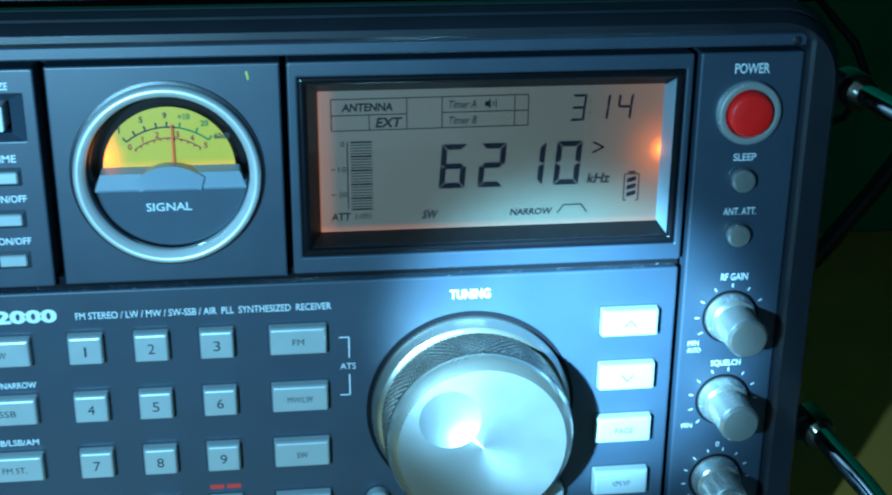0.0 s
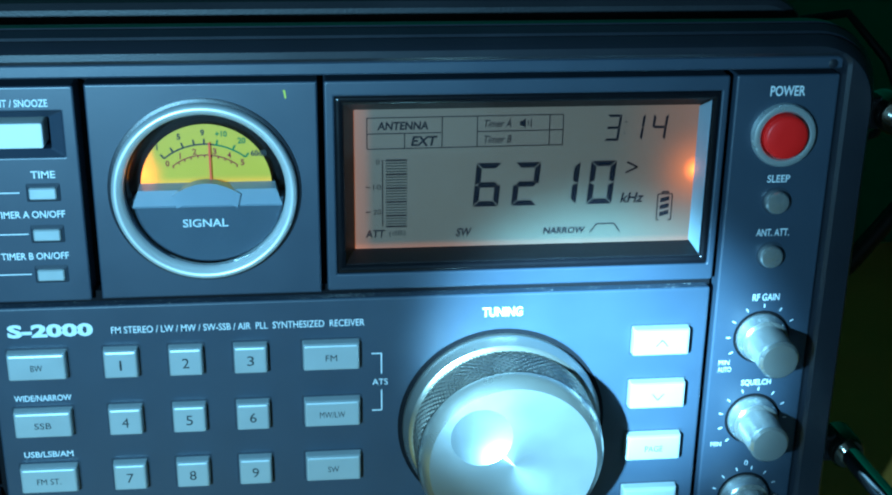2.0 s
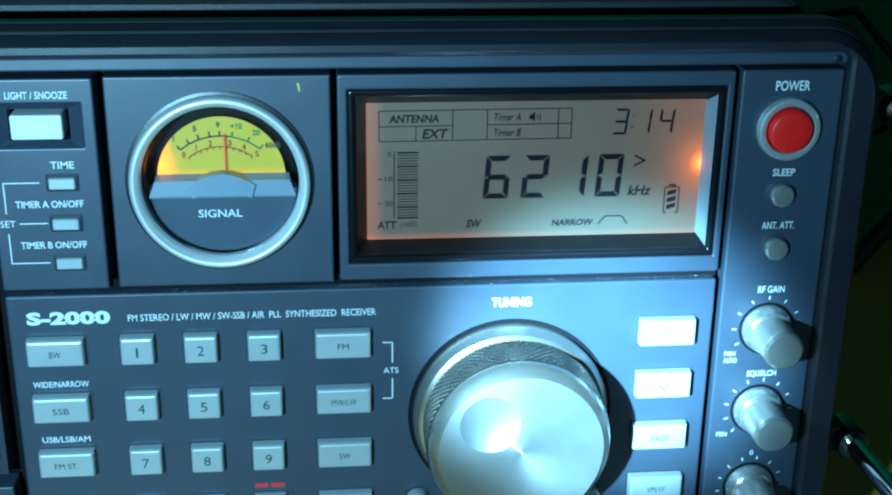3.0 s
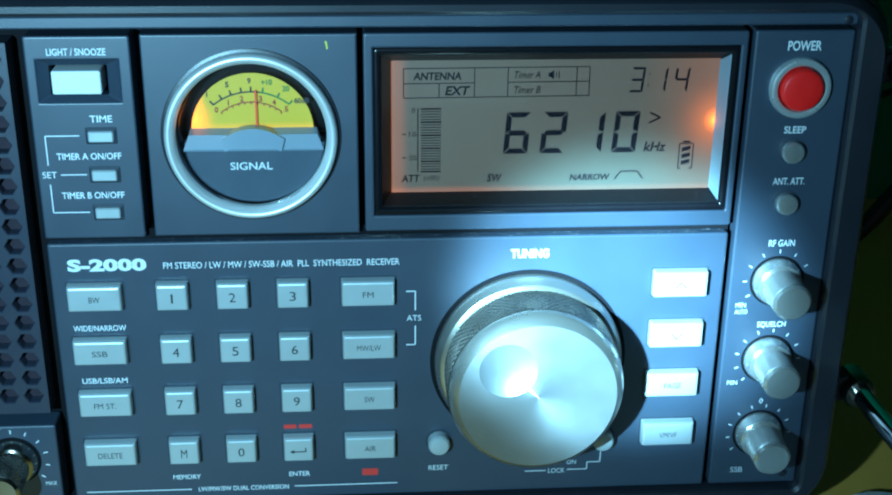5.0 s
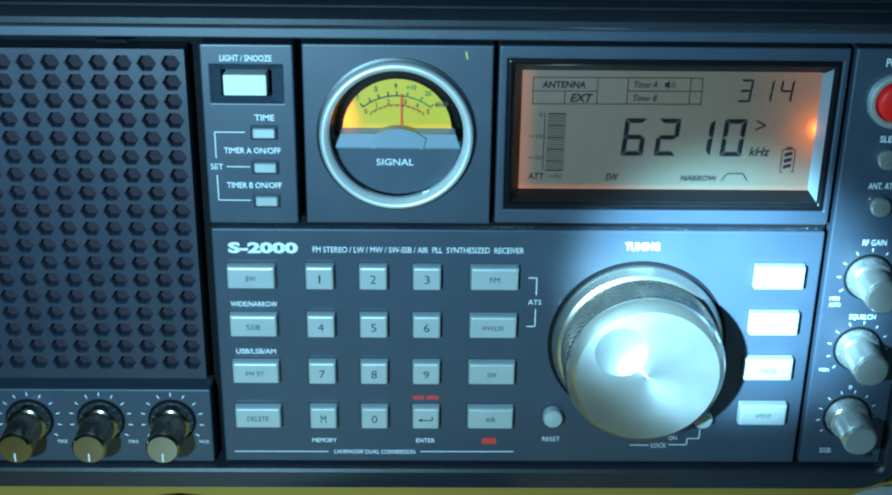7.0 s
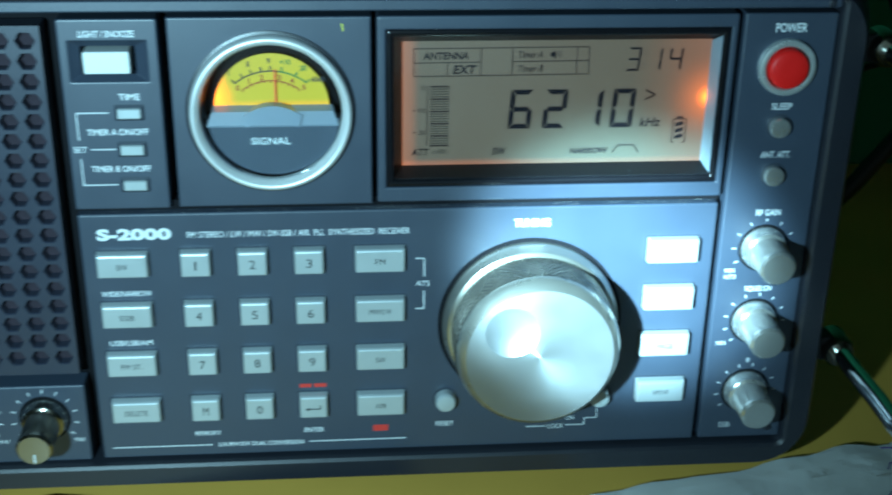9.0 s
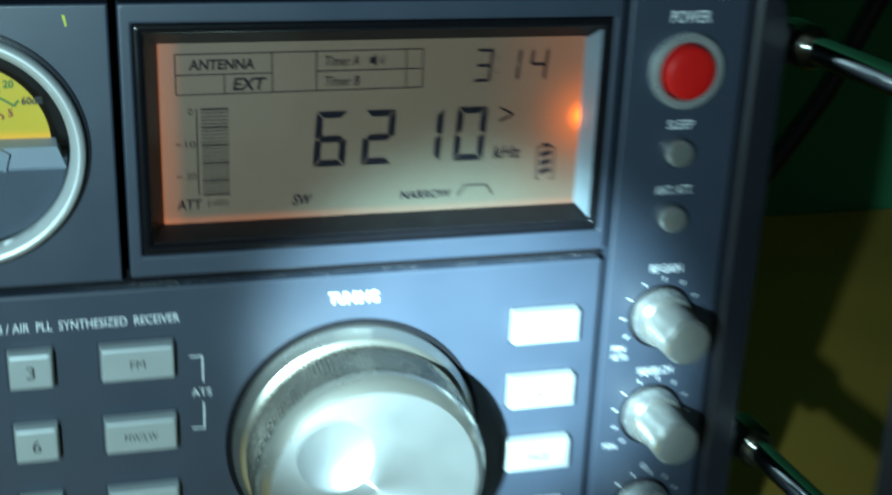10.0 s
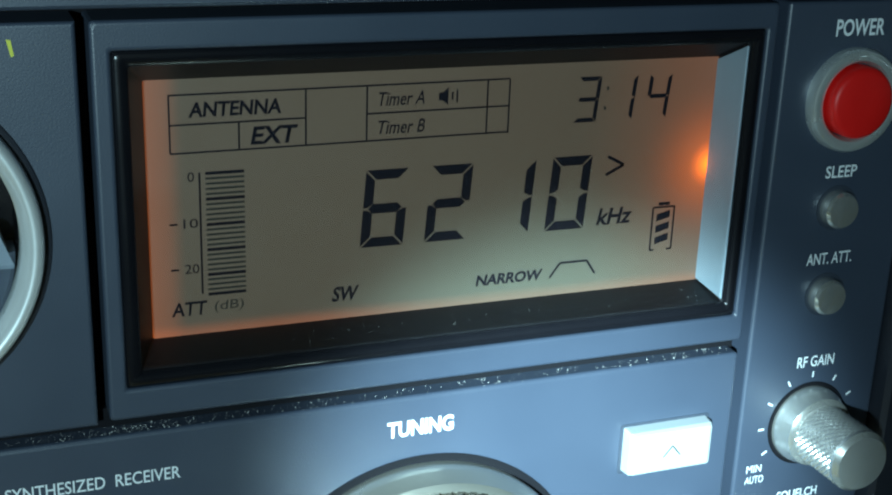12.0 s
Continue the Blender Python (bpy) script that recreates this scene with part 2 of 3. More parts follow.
def plate_round_hole(x0, x1, z0, z1, cx, cz, r, y0, y1, n=96):
    ang = [2 * math.pi * i / n for i in range(n)]
    for px, pz in ((x0, z0), (x1, z0), (x1, z1), (x0, z1)):
        a = math.atan2(pz - cz, px - cx) % (2 * math.pi)
        ang[min(range(n), key=lambda i: abs(ang[i] - a))] = a
    outer, inner = [], []
    for a in ang:
        c, s = math.cos(a), math.sin(a)
        t = min((((x1 if c > 0 else x0) - cx) / c) if abs(c) > 1e-9 else 1e9, (((z1 if s > 0 else z0) - cz) / s) if abs(s) > 1e-9 else 1e9)
        outer.append((cx + t * c, cz + t * s))
        inner.append((cx + r * c, cz + r * s))
    ins = lambda p, d: (p[0] + d * (1 if p[0] < cx else -1) * (abs(p[0] - (x0 if p[0] < cx else x1)) < 0.01), p[1] + d * (1 if p[1] < cz else -1) * (abs(p[1] - (z0 if p[1] < cz else z1)) < 0.01))
    ring = lambda pts, y: [(x, y, z) for x, z in pts]
    return loft(bmesh.new(), [ring(outer, y1), *[ring([ins(p, 0.6 * (1 - math.cos(a))) for p in outer], y0 + 0.6 * (1 - math.sin(a))) for a in (0, 0.39, 0.79, 1.18, 1.571)], ring(inner, y0), ring(inner, y1)], close=True)


def tube(bm, pts, r, n=12, cap=True):
    """A round bar along a line of points."""
    pts = [Vector(p) for p in pts]
    rings, up = [], Vector((0.31, 0.2, 0.93))
    for i, p in enumerate(pts):
        d = (pts[min(i + 1, len(pts) - 1)] - pts[max(i - 1, 0)]).normalized()
        u = (up - d * up.dot(d)).normalized()
        up = u
        w = d.cross(u)
        rr = r[i] if isinstance(r, (list, tuple)) else r
        rings.append([tuple(p + rr * (math.cos(2 * math.pi * k / n) * u + math.sin(2 * math.pi * k / n) * w)) for k in range(n)])
    return loft(bm, rings, cap=cap)


def words(name, s, x, z, high, wide, material, parent, y=-0.08, slant=0.0, heavy=0.0, label=""):
    """Lettering centred at (x, z), high (capitals) and wide in millimetres, printed on the plane y."""
    cu = bpy.data.curves.new(name, "FONT")
    cu.body, cu.align_x, cu.align_y, cu.resolution_u, cu.offset = s, "CENTER", "CENTER", 3, heavy
    cu.extrude = 0.0
    tmp = bpy.data.objects.new(name, cu)
    scene.collection.objects.link(tmp)
    me = bpy.data.meshes.new_from_object(tmp.evaluated_get(bpy.context.evaluated_depsgraph_get()))
    bpy.data.objects.remove(tmp)
    bpy.data.curves.remove(cu)
    co = np.array([v.co[:] for v in me.vertices])
    lo, hi = co.min(0), co.max(0)
    sx = wide / (hi[0] - lo[0])
    sz = high / (hi[1] - lo[1])
    for v in me.vertices:
        u, w = (v.co.x - (lo[0] + hi[0]) / 2) * sx, (v.co.y - (lo[1] + hi[1]) / 2) * sz
        v.co = ((x + u + slant * w) / 1000, y / 1000, (z + w) / 1000)
    me.name = name
    me.materials.clear()
    me.materials.append(material)
    ob = new(name, me)
    ob.parent = parent
    if label:
        ob["label"] = label
    return ob


def flat(name, polys, material, parent, y, label=""):
    """Flat printed shapes from polygons of (x, z)."""
    bm = bmesh.new()
    for poly in polys:
        bm.faces.new([bm.verts.new((px, y, pz)) for px, pz in poly])
    return part(name, bm, material, parent, label)


def stroke(x0, z0, x1, z1, w):
    dx, dz = x1 - x0, z1 - z0
    n = math.hypot(dx, dz)
    ox, oz = -dz / n * w / 2, dx / n * w / 2
    return [(x0 + ox, z0 + oz), (x1 + ox, z1 + oz), (x1 - ox, z1 - oz), (x0 - ox, z0 - oz)]


def line(name, pts, w, material, parent, y=-0.08):
    return flat(name, [stroke(*a, *b, w) for a, b in zip(pts, pts[1:])], material, parent, y)


# ---------------------------------------------------------------- the room
def slab(name, x0, x1, y0, y1, z0, z1, material, label, category):
    ob = part(name, box(x0, x1, y0, y1, z0, z1), material)
    return tagged(ob, label, category, kind="structure")


TABLE_Z = -5.0
slab("wall_north", -1600, 1800, 305, 405, -755, 1800, WALLGREEN, "dark green painted wall behind the table", "wall")
# unseen doorway, added so the world's fill light reaches the radio and wall
wall_south = tagged(new("wall_south"), "plain dim plaster wall with an added opening that lets in fill light", "wall", kind="structure")
for x0, x1, z0, z1 in ((-1600, -700, -755, 1800), (300, 1800, -755, 1800), (-700, 300, 1300, 1800)):
    part("wall_piece", box(x0, x1, -1700, -1600, z0, z1), PLASTER, wall_south)
slab("wall_east", 1800, 1900, -1700, 405, -755, 1800, PLASTER, "plain dim plaster wall", "wall")
slab("wall_west", -1700, -1600, -1700, 405, -755, 1800, PLASTER, "plain dim plaster wall", "wall")
slab("ceiling", -1700, 1900, -1700, 405, 1800, 1900, PLASTER, "plain dim plaster ceiling", "ceiling")
slab("floor", -1700, 1900, -1700, 405, -855, -755, FLOORMAT, "grey cement floor", "floor")
table = thing("table", "yellow varnished wooden table under the radio", "table")
part("tabletop", box(-700, 900, -480, 304, TABLE_Z - 28, TABLE_Z, bevel=2), WOOD, table)
for lx in (-660, 860):
    for ly in (-440, 264):
        part("leg", box(lx - 25, lx + 25, ly - 25, ly + 25, -755, TABLE_Z - 28, bevel=2), WOOD, table)

# ---------------------------------------------------------------- the radio
radio = thing("radio", "slate-blue tabletop shortwave radio receiver with silver keys and knobs", "radio")

# cabinet and front frame
bm = bmesh.new()
prof = [(6, 148), (1.5, 150), (0, 146), (0, 33), (0.8, 30.5), (2.5, 29)]
loft(bm, [rrect(-199 + d, 153 - d, 1 + d, 181.5 - d, 12 - d * 0.5, y) for d, y in prof], cap=True)
part("cabinet", bm, CABINET, radio, "black vinyl cabinet", smooth=30)
bm = bmesh.new()
loft(bm, [rrect(-196, 150, 5, 174, 9, y) for y in (30, 11)], cap=True)
part("neck", bm, GROOVE, radio)
OX0, OX1, OZ0, OZ1 = -210.0, 165.0, 1.5, 178.8
IX0, IX1, IZ0, IZ1 = -200.0, 152.5, 13.3, 171.0
bm = bmesh.new()
o = lambda d, y: rrect(OX0 + d, OX1 - d, OZ0 + d * 0.9, OZ1 - d, 19 - d * 0.5, y, 10)
i_ = lambda d, y: rrect(IX0 - d, IX1 + d, IZ0 - d, IZ1 + d, 3 + d * 0.4, y, 10)
loft(bm, [o(2, 14), o(0.3, 13), o(0, 11), o(0, 7.4), o(0.7, 7.0), o(0.7, 6.2), o(0.3, 5.8), o(1.6, 2.6), o(2.4, 2.2), o(2.4, 1.5), o(2.2, 1.0), o(3.8, -2.2), o(4.6, -3.2),
          i_(1.4, -3.2), i_(0.4, -2.4), i_(0, -1.0), i_(0, 13.5), i_(2, 14)], close=True)
part("front_frame", bm, FRAME, radio, "dark grooved front frame", smooth=25)
part("backplate", box(IX0 - 1, IX1 + 1, 10.2, 12, IZ0 - 1, IZ1 + 1), GROOVE, radio)
part("top_ledge", box(IX0, IX1, -0.6, 9, 167.4, IZ1 - 0.02, bevel=0.5), PANEL, radio)
part("shelf_strip", box(-80.5, 122, 3.4, 9, 103.4, 107), GROOVE, radio, "dusty dark joint strip")

# speaker grille with hexagonal holes
bm = bmesh.new()
PX, PZ, NC, NR = 7.45, 6.2, 14, 18
GX1, GZ1 = -85.2, 163.4
hx1, hz1 = -89.6, 158.9
x_edges = [hx1 + PX / 2 - PX * c for c in range(NC + 1)]
z_edges = [hz1 + PZ / 2 - PZ * r for r in range(NR + 1)]
for c in range(NC):
    for r in range(NR):
        cx, cz = hx1 - PX * c, hz1 - PZ * r
        a, b_, e, f = cx - PX / 2, cx + PX / 2, cz - PZ / 2, cz + PZ / 2
        hexa = [(cx + 2.75 * math.cos(radians(60 * k)), cz + 2.6 * math.sin(radians(60 * k)) * 1.0) for k in range(6)]
        rect = [(b_, cz), (b_, f), (a, f), (a, cz), (a, e), (b_, e)]
        chm = [(cx + (p[0] - cx) * 1.12, cz + (p[1] - cz) * 1.12) for p in hexa]
        R0 = [bm.verts.new((p[0], 0.6, p[1])) for p in rect]
        R1 = [bm.verts.new((p[0], 0.6, p[1])) for p in chm]
        R2 = [bm.verts.new((p[0], 1.1, p[1])) for p in hexa]
        R3 = [bm.verts.new((p[0], 4.5, p[1])) for p in hexa]
        for A, B in ((R0, R1), (R1, R2), (R2, R3)):
            for k in range(6):
                bm.faces.new((A[k], A[(k + 1) % 6], B[(k + 1) % 6], B[k]))
ex0, ex1, ez0, ez1 = x_edges[-1], x_edges[0], z_edges[-1], z_edges[0]
for q in (((ex1, GX1, 47.4, GZ1)), ((-199, ex0, 47.4, GZ1)), ((ex0, ex1, ez1, GZ1)), ((ex0, ex1, 47.4, ez0))):
    add_box(bm, q[0], q[1], 0.6, 9, q[2], q[3])
part("speaker_grille", bm, GRILLE, radio, "slate speaker grille with rows of hexagonal holes")
part("speaker_cloth", box(-198, -86, 4.6, 5.4, 46, 163), CLOTH, radio, "dark cloth behind the speaker holes")
part("grille_tab", box(-112, -102, 0.2, 2, 165.2, 166.6, bevel=0.3), GROOVE, radio)
badge = part("badge", box(-168, -145.3, -0.6, 1, 140.4, 148.6, bevel=0.4), WHITEBTN, radio, "pale blank badge on the grille")

# left knob panel
kp = part("knob_panel", box(-199, -84.2, 0, 9, 14, 43.2, bevel=0.7, seg=4), PANEL, radio)


def dial_ticks(cx, cz, parent, r0, r1, a0, a1, n):
    for k in range(n):
        a = radians(a0 + (a1 - a0) * k / (n - 1))
        flat("tick", [stroke(cx + r0 * math.cos(a), cz + r0 * math.sin(a), cx + r1 * math.cos(a), cz + r1 * math.sin(a), 0.38)], PRINT, parent, -0.08)


def knurl(r, y0, y1, cx, cz, n, rows, depth):
    """A band of crossed diamond knurling."""
    rings = []
    for j in range(rows + 1):
        y = y0 + (y1 - y0) * j / rows
        ring = []
        for i in range(n):
            rr = r + depth * (((i + j) % 6 < 3) + ((i - j) % 6 < 3) - 0.6) * (0 < j < rows)
            a = 2 * math.pi * i / n
            ring.append((cx + rr * math.cos(a), y, cz + rr * math.sin(a)))
        rings.append(ring)
    return loft(bmesh.new(), rings)


def small_knob(cx, cz, dark=False, length=16.5):
    """A knurled pot knob on a turned flange."""
    fl = part("knob", lathe([(7.6, 0.2), (7.6, -1.2), (7.3, -2.0), (6.7, -4.2), (6.1, -4.7), (5.3, -4.9)], cx, cz, 40), SMALLSPUN[(cx, cz)], radio, "turned metal control knob", smooth=30)
    part("knurling", knurl(5.6, -4.7, -length + 1.6, cx, cz, 168, 48, 0.13), DARKCHROME if dark else ALU, fl)
    cap = lathe([(5.5, -length + 1.7), (5.75, -length + 1.5), (5.75, -length + 0.9), (5.0, -length), (2.0, -length - 0.02)], cx, cz, 40)
    part("cap", cap, SMALLSPUN[(cx, cz)], fl, smooth=30)
    part("shadow_gap", lathe([(8.4, 0.05), (8.4, -0.12)], cx, cz, 40), GROOVE, fl)
    return fl


KNOBS_LEFT = [(-98.0, 31.0), (-122.7, 31.0), (-147.4, 31.0)]
KNOBS_RIGHT = [(138.0, 87.6), (138.0, 60.6), (138.0, 33.6)]
SMALLSPUN = {c: spun("spun_small", (0.66, 0.66, 0.63), 0.22, 0.3, *c) for c in KNOBS_RIGHT}
for m in SMALLSPUN.values():
    m.node_tree.nodes["Principled BSDF"].inputs["Metallic"].default_value = 0.80
for c in KNOBS_LEFT:
    SMALLSPUN[c] = spun("spun_chrome", (0.38, 0.36, 0.31), 0.17, 0.4, *c)
    SMALLSPUN[c].node_tree.nodes["Principled BSDF"].inputs["Metallic"].default_value = 1.0
for c in KNOBS_LEFT:
    k = small_knob(*c, dark=True, length=19.0)
    part("pointer", box(c[0] - 0.25, c[0] + 0.25, -19.14, -18.9, c[1] - 4.6, c[1] - 1.5), PRINT, k)
    dial_ticks(c[0], c[1], kp, 9.6, 11.0, -35, 215, 11)
    words("lettering", "MAX", c[0] + 10.6, c[1] - 8.6, 1.4, 3.4, PRINT, kp)

# clock panel
tp = part("clock_panel", frame_ring(-80.4, -51.6, 105.6, 165.4, -77.4, -55.1, 146.6, 158.7, 0, 9), PANEL, radio)
bm = loft(bmesh.new(), [rrect(-77.4, -55.1, 146.6, 158.7, 0.4, 0.35, 2), rrect(-74.6, -58.6, 148.2, 156.8, 0.4, 2.2, 2), rrect(-74.6, -58.6, 148.2, 156.8, 0.4, 8, 2)])
part("light_well", bm, WELL, radio)
part("light_button", box(-73.4, -60.0, -1.2, 7, 149.2, 155.9, bevel=0.5, seg=2), WHITEBTN, radio, "white backlight push button")
words("lettering", "LIGHT / SNOOZE", -66.2, 161.0, 2.0, 16.0, PRINT, tp, heavy=0.014)
words("lettering", "TIME", -61.2, 141.8, 2.0, 6.2, PRINT, tp, heavy=0.014)
words("lettering", "TIMER A ON/OFF", -65.5, 130.8, 2.0, 18.0, PRINT, tp, heavy=0.014)
words("lettering", "TIMER B ON/OFF", -65.4, 119.0, 2.0, 17.6, PRINT, tp, heavy=0.014)
words("lettering", "SET", -77.0, 125.3, 1.9, 4.0, PRINT, tp)
line("bracket_line", [(-67.6, 136.9), (-77.1, 136.9), (-77.1, 128.2)], 0.3, PRINT, tp)
line("bracket_line", [(-73.9, 125.3), (-66.5, 125.3)], 0.3, PRINT, tp)
line("bracket_line", [(-77.1, 122.4), (-77.1, 113.8), (-66.8, 113.8)], 0.3, PRINT, tp)
for z in (136.8, 125.2, 113.7):
    well = part("small_key", box(-65.0, -58.0, -1.6, 6, z - 1.5, z + 1.7, bevel=0.35), KEYCAP, radio, "small silver timer key")
    part("key_well", loft(bmesh.new(), [rrect(-65.9, -57.1, z - 2.4, z + 2.6, 0.3, -0.06, 1), rrect(-65.2, -57.8, z - 1.8, z + 1.9, 0.3, -0.5, 1)], cap=True), KEYGAP, well)

# signal meter
MC = (-19.0, 136.4)
RC = (-19.6, 136.3)                    # centre of the ring
mp = part("meter_panel", plate_round_hole(-48.9, 10.6, 105.9, 165.7, *MC, 21.6, 0, 9), PANEL, radio)
part("meter_shadow_ring", lathe([(25.4, 0.1), (25.4, -0.3), (24.8, -0.5), (22.0, -0.5), (22.0, 0.1)], *RC, 96, cap=False), FRAME, radio, smooth=30)
part("meter_ring", lathe([(24.4, -0.3), (24.3, -2.2), (23.9, -3.0), (23.2, -3.4), (22.6, -3.2), (21.9, -2.4), (21.3, -1.2), (21.2, 2.0), (21.2, 5)], *RC, 96, cap=False), SATIN, radio, "satin silver meter ring", smooth=50)
part("meter_can", lathe([(21.3, 1.0), (20.4, 3.0), (20.2, 8)], *MC, 96, cap=False), BLACK, radio, smooth=50)
disc = lathe([(20.6, 8.2), (20.6, 8.3)], *MC, 64)
part("meter_floor", disc, BLACK, radio)
# the scale: upper part of a disc
pts = []
for k in range(41):
    a = radians(1 + 178 * k / 40)
    pts.append((-19.5 + 17.4 * math.cos(a), 136.2 + 17.2 * math.sin(a)))
scale = flat("meter_scale", [pts], DIALFACE, radio, 4.6, "yellow backlit signal scale")
SC = (-19.6, 130.9)


def arc(r, a0, a1, w, material, name, y=4.5, n=20):
    ps = [(SC[0] + r * math.cos(radians(a0 + (a1 - a0) * k / n)), SC[1] + r * math.sin(radians(a0 + (a1 - a0) * k / n))) for k in range(n + 1)]
    return line(name, ps, w, material, scale, y)


def arc_ticks(r0, r1, angles, w, material):
    for a in angles:
        c, s = math.cos(radians(a)), math.sin(radians(a))
        flat("scale_tick", [stroke(SC[0] + r0 * c, SC[1] + r0 * s, SC[0] + r1 * c, SC[1] + r1 * s, w)], material, scale, 4.48)


arc(17.0, 129, 81, 0.46, KEYPRINT, "scale_arc")
arc(17.0, 81, 51, 0.46, TICKGREEN, "scale_arc")
arc_ticks(17.0, 18.5, (129, 119, 109, 99, 90), 0.5, KEYPRINT)
arc_ticks(17.0, 18.5, (79, 64, 51), 0.5, TICKGREEN)
arc(14.0, 128, 52, 0.36, TICKRED, "scale_arc")
arc_ticks(13.3, 14.0, [128 - 76 * k / 10 for k in range(11)], 0.38, TICKRED)
for s, a, r, mt in (("1", 127, 20.6, KEYPRINT), ("5", 109, 20.3, KEYPRINT), ("9", 91, 20.2, KEYPRINT), ("+10", 77, 20.3, TICKGREEN), ("20", 61, 20.4, TICKGREEN), ("60dB", 45, 20.2, KEYPRINT),
                    ("0", 130, 15.4, TICKRED), ("1", 115, 15.3, TICKRED), ("2", 100, 15.2, TICKRED), ("3", 80, 15.2, TICKRED), ("4", 65, 15.3, TICKRED), ("5", 50, 15.4, TICKRED)):
    words("scale_figure", s, SC[0] + r * math.cos(radians(a)), SC[1] + r * math.sin(radians(a)), 1.7, 0.35 if s == "1" else 1.05 * len(s), mt, scale, 4.48, heavy=0.0 if s == "1" else 0.03)
part("needle", box(-18.5, -18.0, 3.4, 3.7, 129.5, 148.6), NEEDLE, radio, "red needle").matrix_basis = Matrix.Translation((0, 0, 0))
# lower mask of the meter: half disc, bar and hub
bm = bmesh.new()
rings = []
for d, y in ((0.0, 6.5), (0.0, 1.6), (0.6, 1.0)):
    ring = [(MC[0] + (19.9 - d) * math.cos(radians(a)), y, MC[1] - 2.6 + (18.2 - d) * math.sin(radians(a))) for a in np.linspace(180, 360, 33)]
    rings.append(ring)
loft(bm, rings, cap=True)
mask = part("meter_mask", bm, METERGREY, radio, "grey lower half of the meter", smooth=25)
sec = [(4.6, 137.2, 0.0), (0.94, 136.3, 0.2), (0.5, 132.1, 1.8), (0.8, 131.5, 1.8), (4.6, 131.5, 1.8)]
bm = loft(bmesh.new(), [[(-37.2 - e, y, z) for y, z, e in sec], [(-1.2 + e, y, z) for y, z, e in sec]], cap=True)
part("meter_bar", bm, BARGREY, radio, "pale grey bar across the meter")
bm = bmesh.new()
top, bot = [], []
for k in range(25):
    u = -1 + 2 * k / 24
    top.append((-19.3 + 9.0 * u, 135.2 + 3.2 * (1 - u * u)))
    bot.append((-19.3 + 8.0 * u, 131.6 + 2.2 * (1 - u * u)))
strips = [[bm.verts.new((x, y, z)) for x, z in c] for c, y in ((top, 3.6), (top, 0.3), (top, -0.2), (bot, -0.5), (bot, 0.2), (bot, 3.0))]
for k in range(24):
    for a_, c_ in zip(strips, strips[1:]):
        bm.faces.new((a_[k], a_[k + 1], c_[k + 1], c_[k]))
for k in (0, 24):
    bm.faces.new([st[k] for st in strips])
part("meter_hub", bm, BARGREY, radio, "raised curved hub cover", smooth=40)
words("lettering", "SIGNAL", -20.1, 126.9, 2.3, 12.0, PRINT, mask, 0.92, heavy=0.01)
win = part("meter_window", lathe([(21.0, -0.55), (21.0, -0.85)], *MC, 64), GLASS, radio, "clear round meter window")
win.visible_shadow = False
flat("paint_mark", [[(1.7, 163.6), (2.3, 163.5), (2.6, 161.4), (2.2, 161.2)]], YELLOWTICK, mp, -0.08, "small yellow paint fleck")

# display
part("display_panel", frame_ring(12.3, 121.6, 106.3, 165.7, 15.0, 119.6, 111.2, 161.5, 0, 9), PANEL, radio)
bm = loft(bmesh.new(), [rrect(14.9, 119.7, 111.1, 161.6, 0.6, 2.4, 2), rrect(14.9, 119.7, 111.1, 161.6, 0.6, 0.7, 2), rrect(15.6, 119.0, 111.8, 160.9, 0.6, 0.2, 2), rrect(17.2, 117.8, 113.2, 159.4, 0.5, 0.4, 2), rrect(17.4, 117.6, 113.4, 159.2, 0.4, 1.4, 2)])
part("display_bezel", bm, BLACK, radio, "gloss black display surround", smooth=75)
bm = loft(bmesh.new(), [rrect(17.4, 117.6, 113.4, 159.2, 0.4, 1.4, 2), rrect(20.3, 116.6, 115.2, 155.4, 0.3, 8.9, 2)])
part("display_well", bm, WELLBLACK, radio)
side = loft(bmesh.new(), [[(117.45, 1.5, 114.0), (117.45, 1.5, 158.6), (117.3, 1.5, 158.6), (117.3, 1.5, 114.0)], [(116.5, 8.7, 115.5), (116.5, 8.7, 155.0), (116.3, 8.7, 155.0), (116.3, 8.7, 115.5)]], cap=True)
part("light_guide", side, GUIDE, radio, "pale clear edge of the screen")
screen = part("screen", box(20.0, 116.9, 8.75, 9.6, 114.9, 155.7), LCD, radio, "amber-lit grey-green liquid crystal screen")
LY = 8.70
win = part("display_window", box(17.3, 117.7, 1.5, 1.8, 113.3, 159.3), GLASS, radio, "clear display window")
win.visible_shadow = False


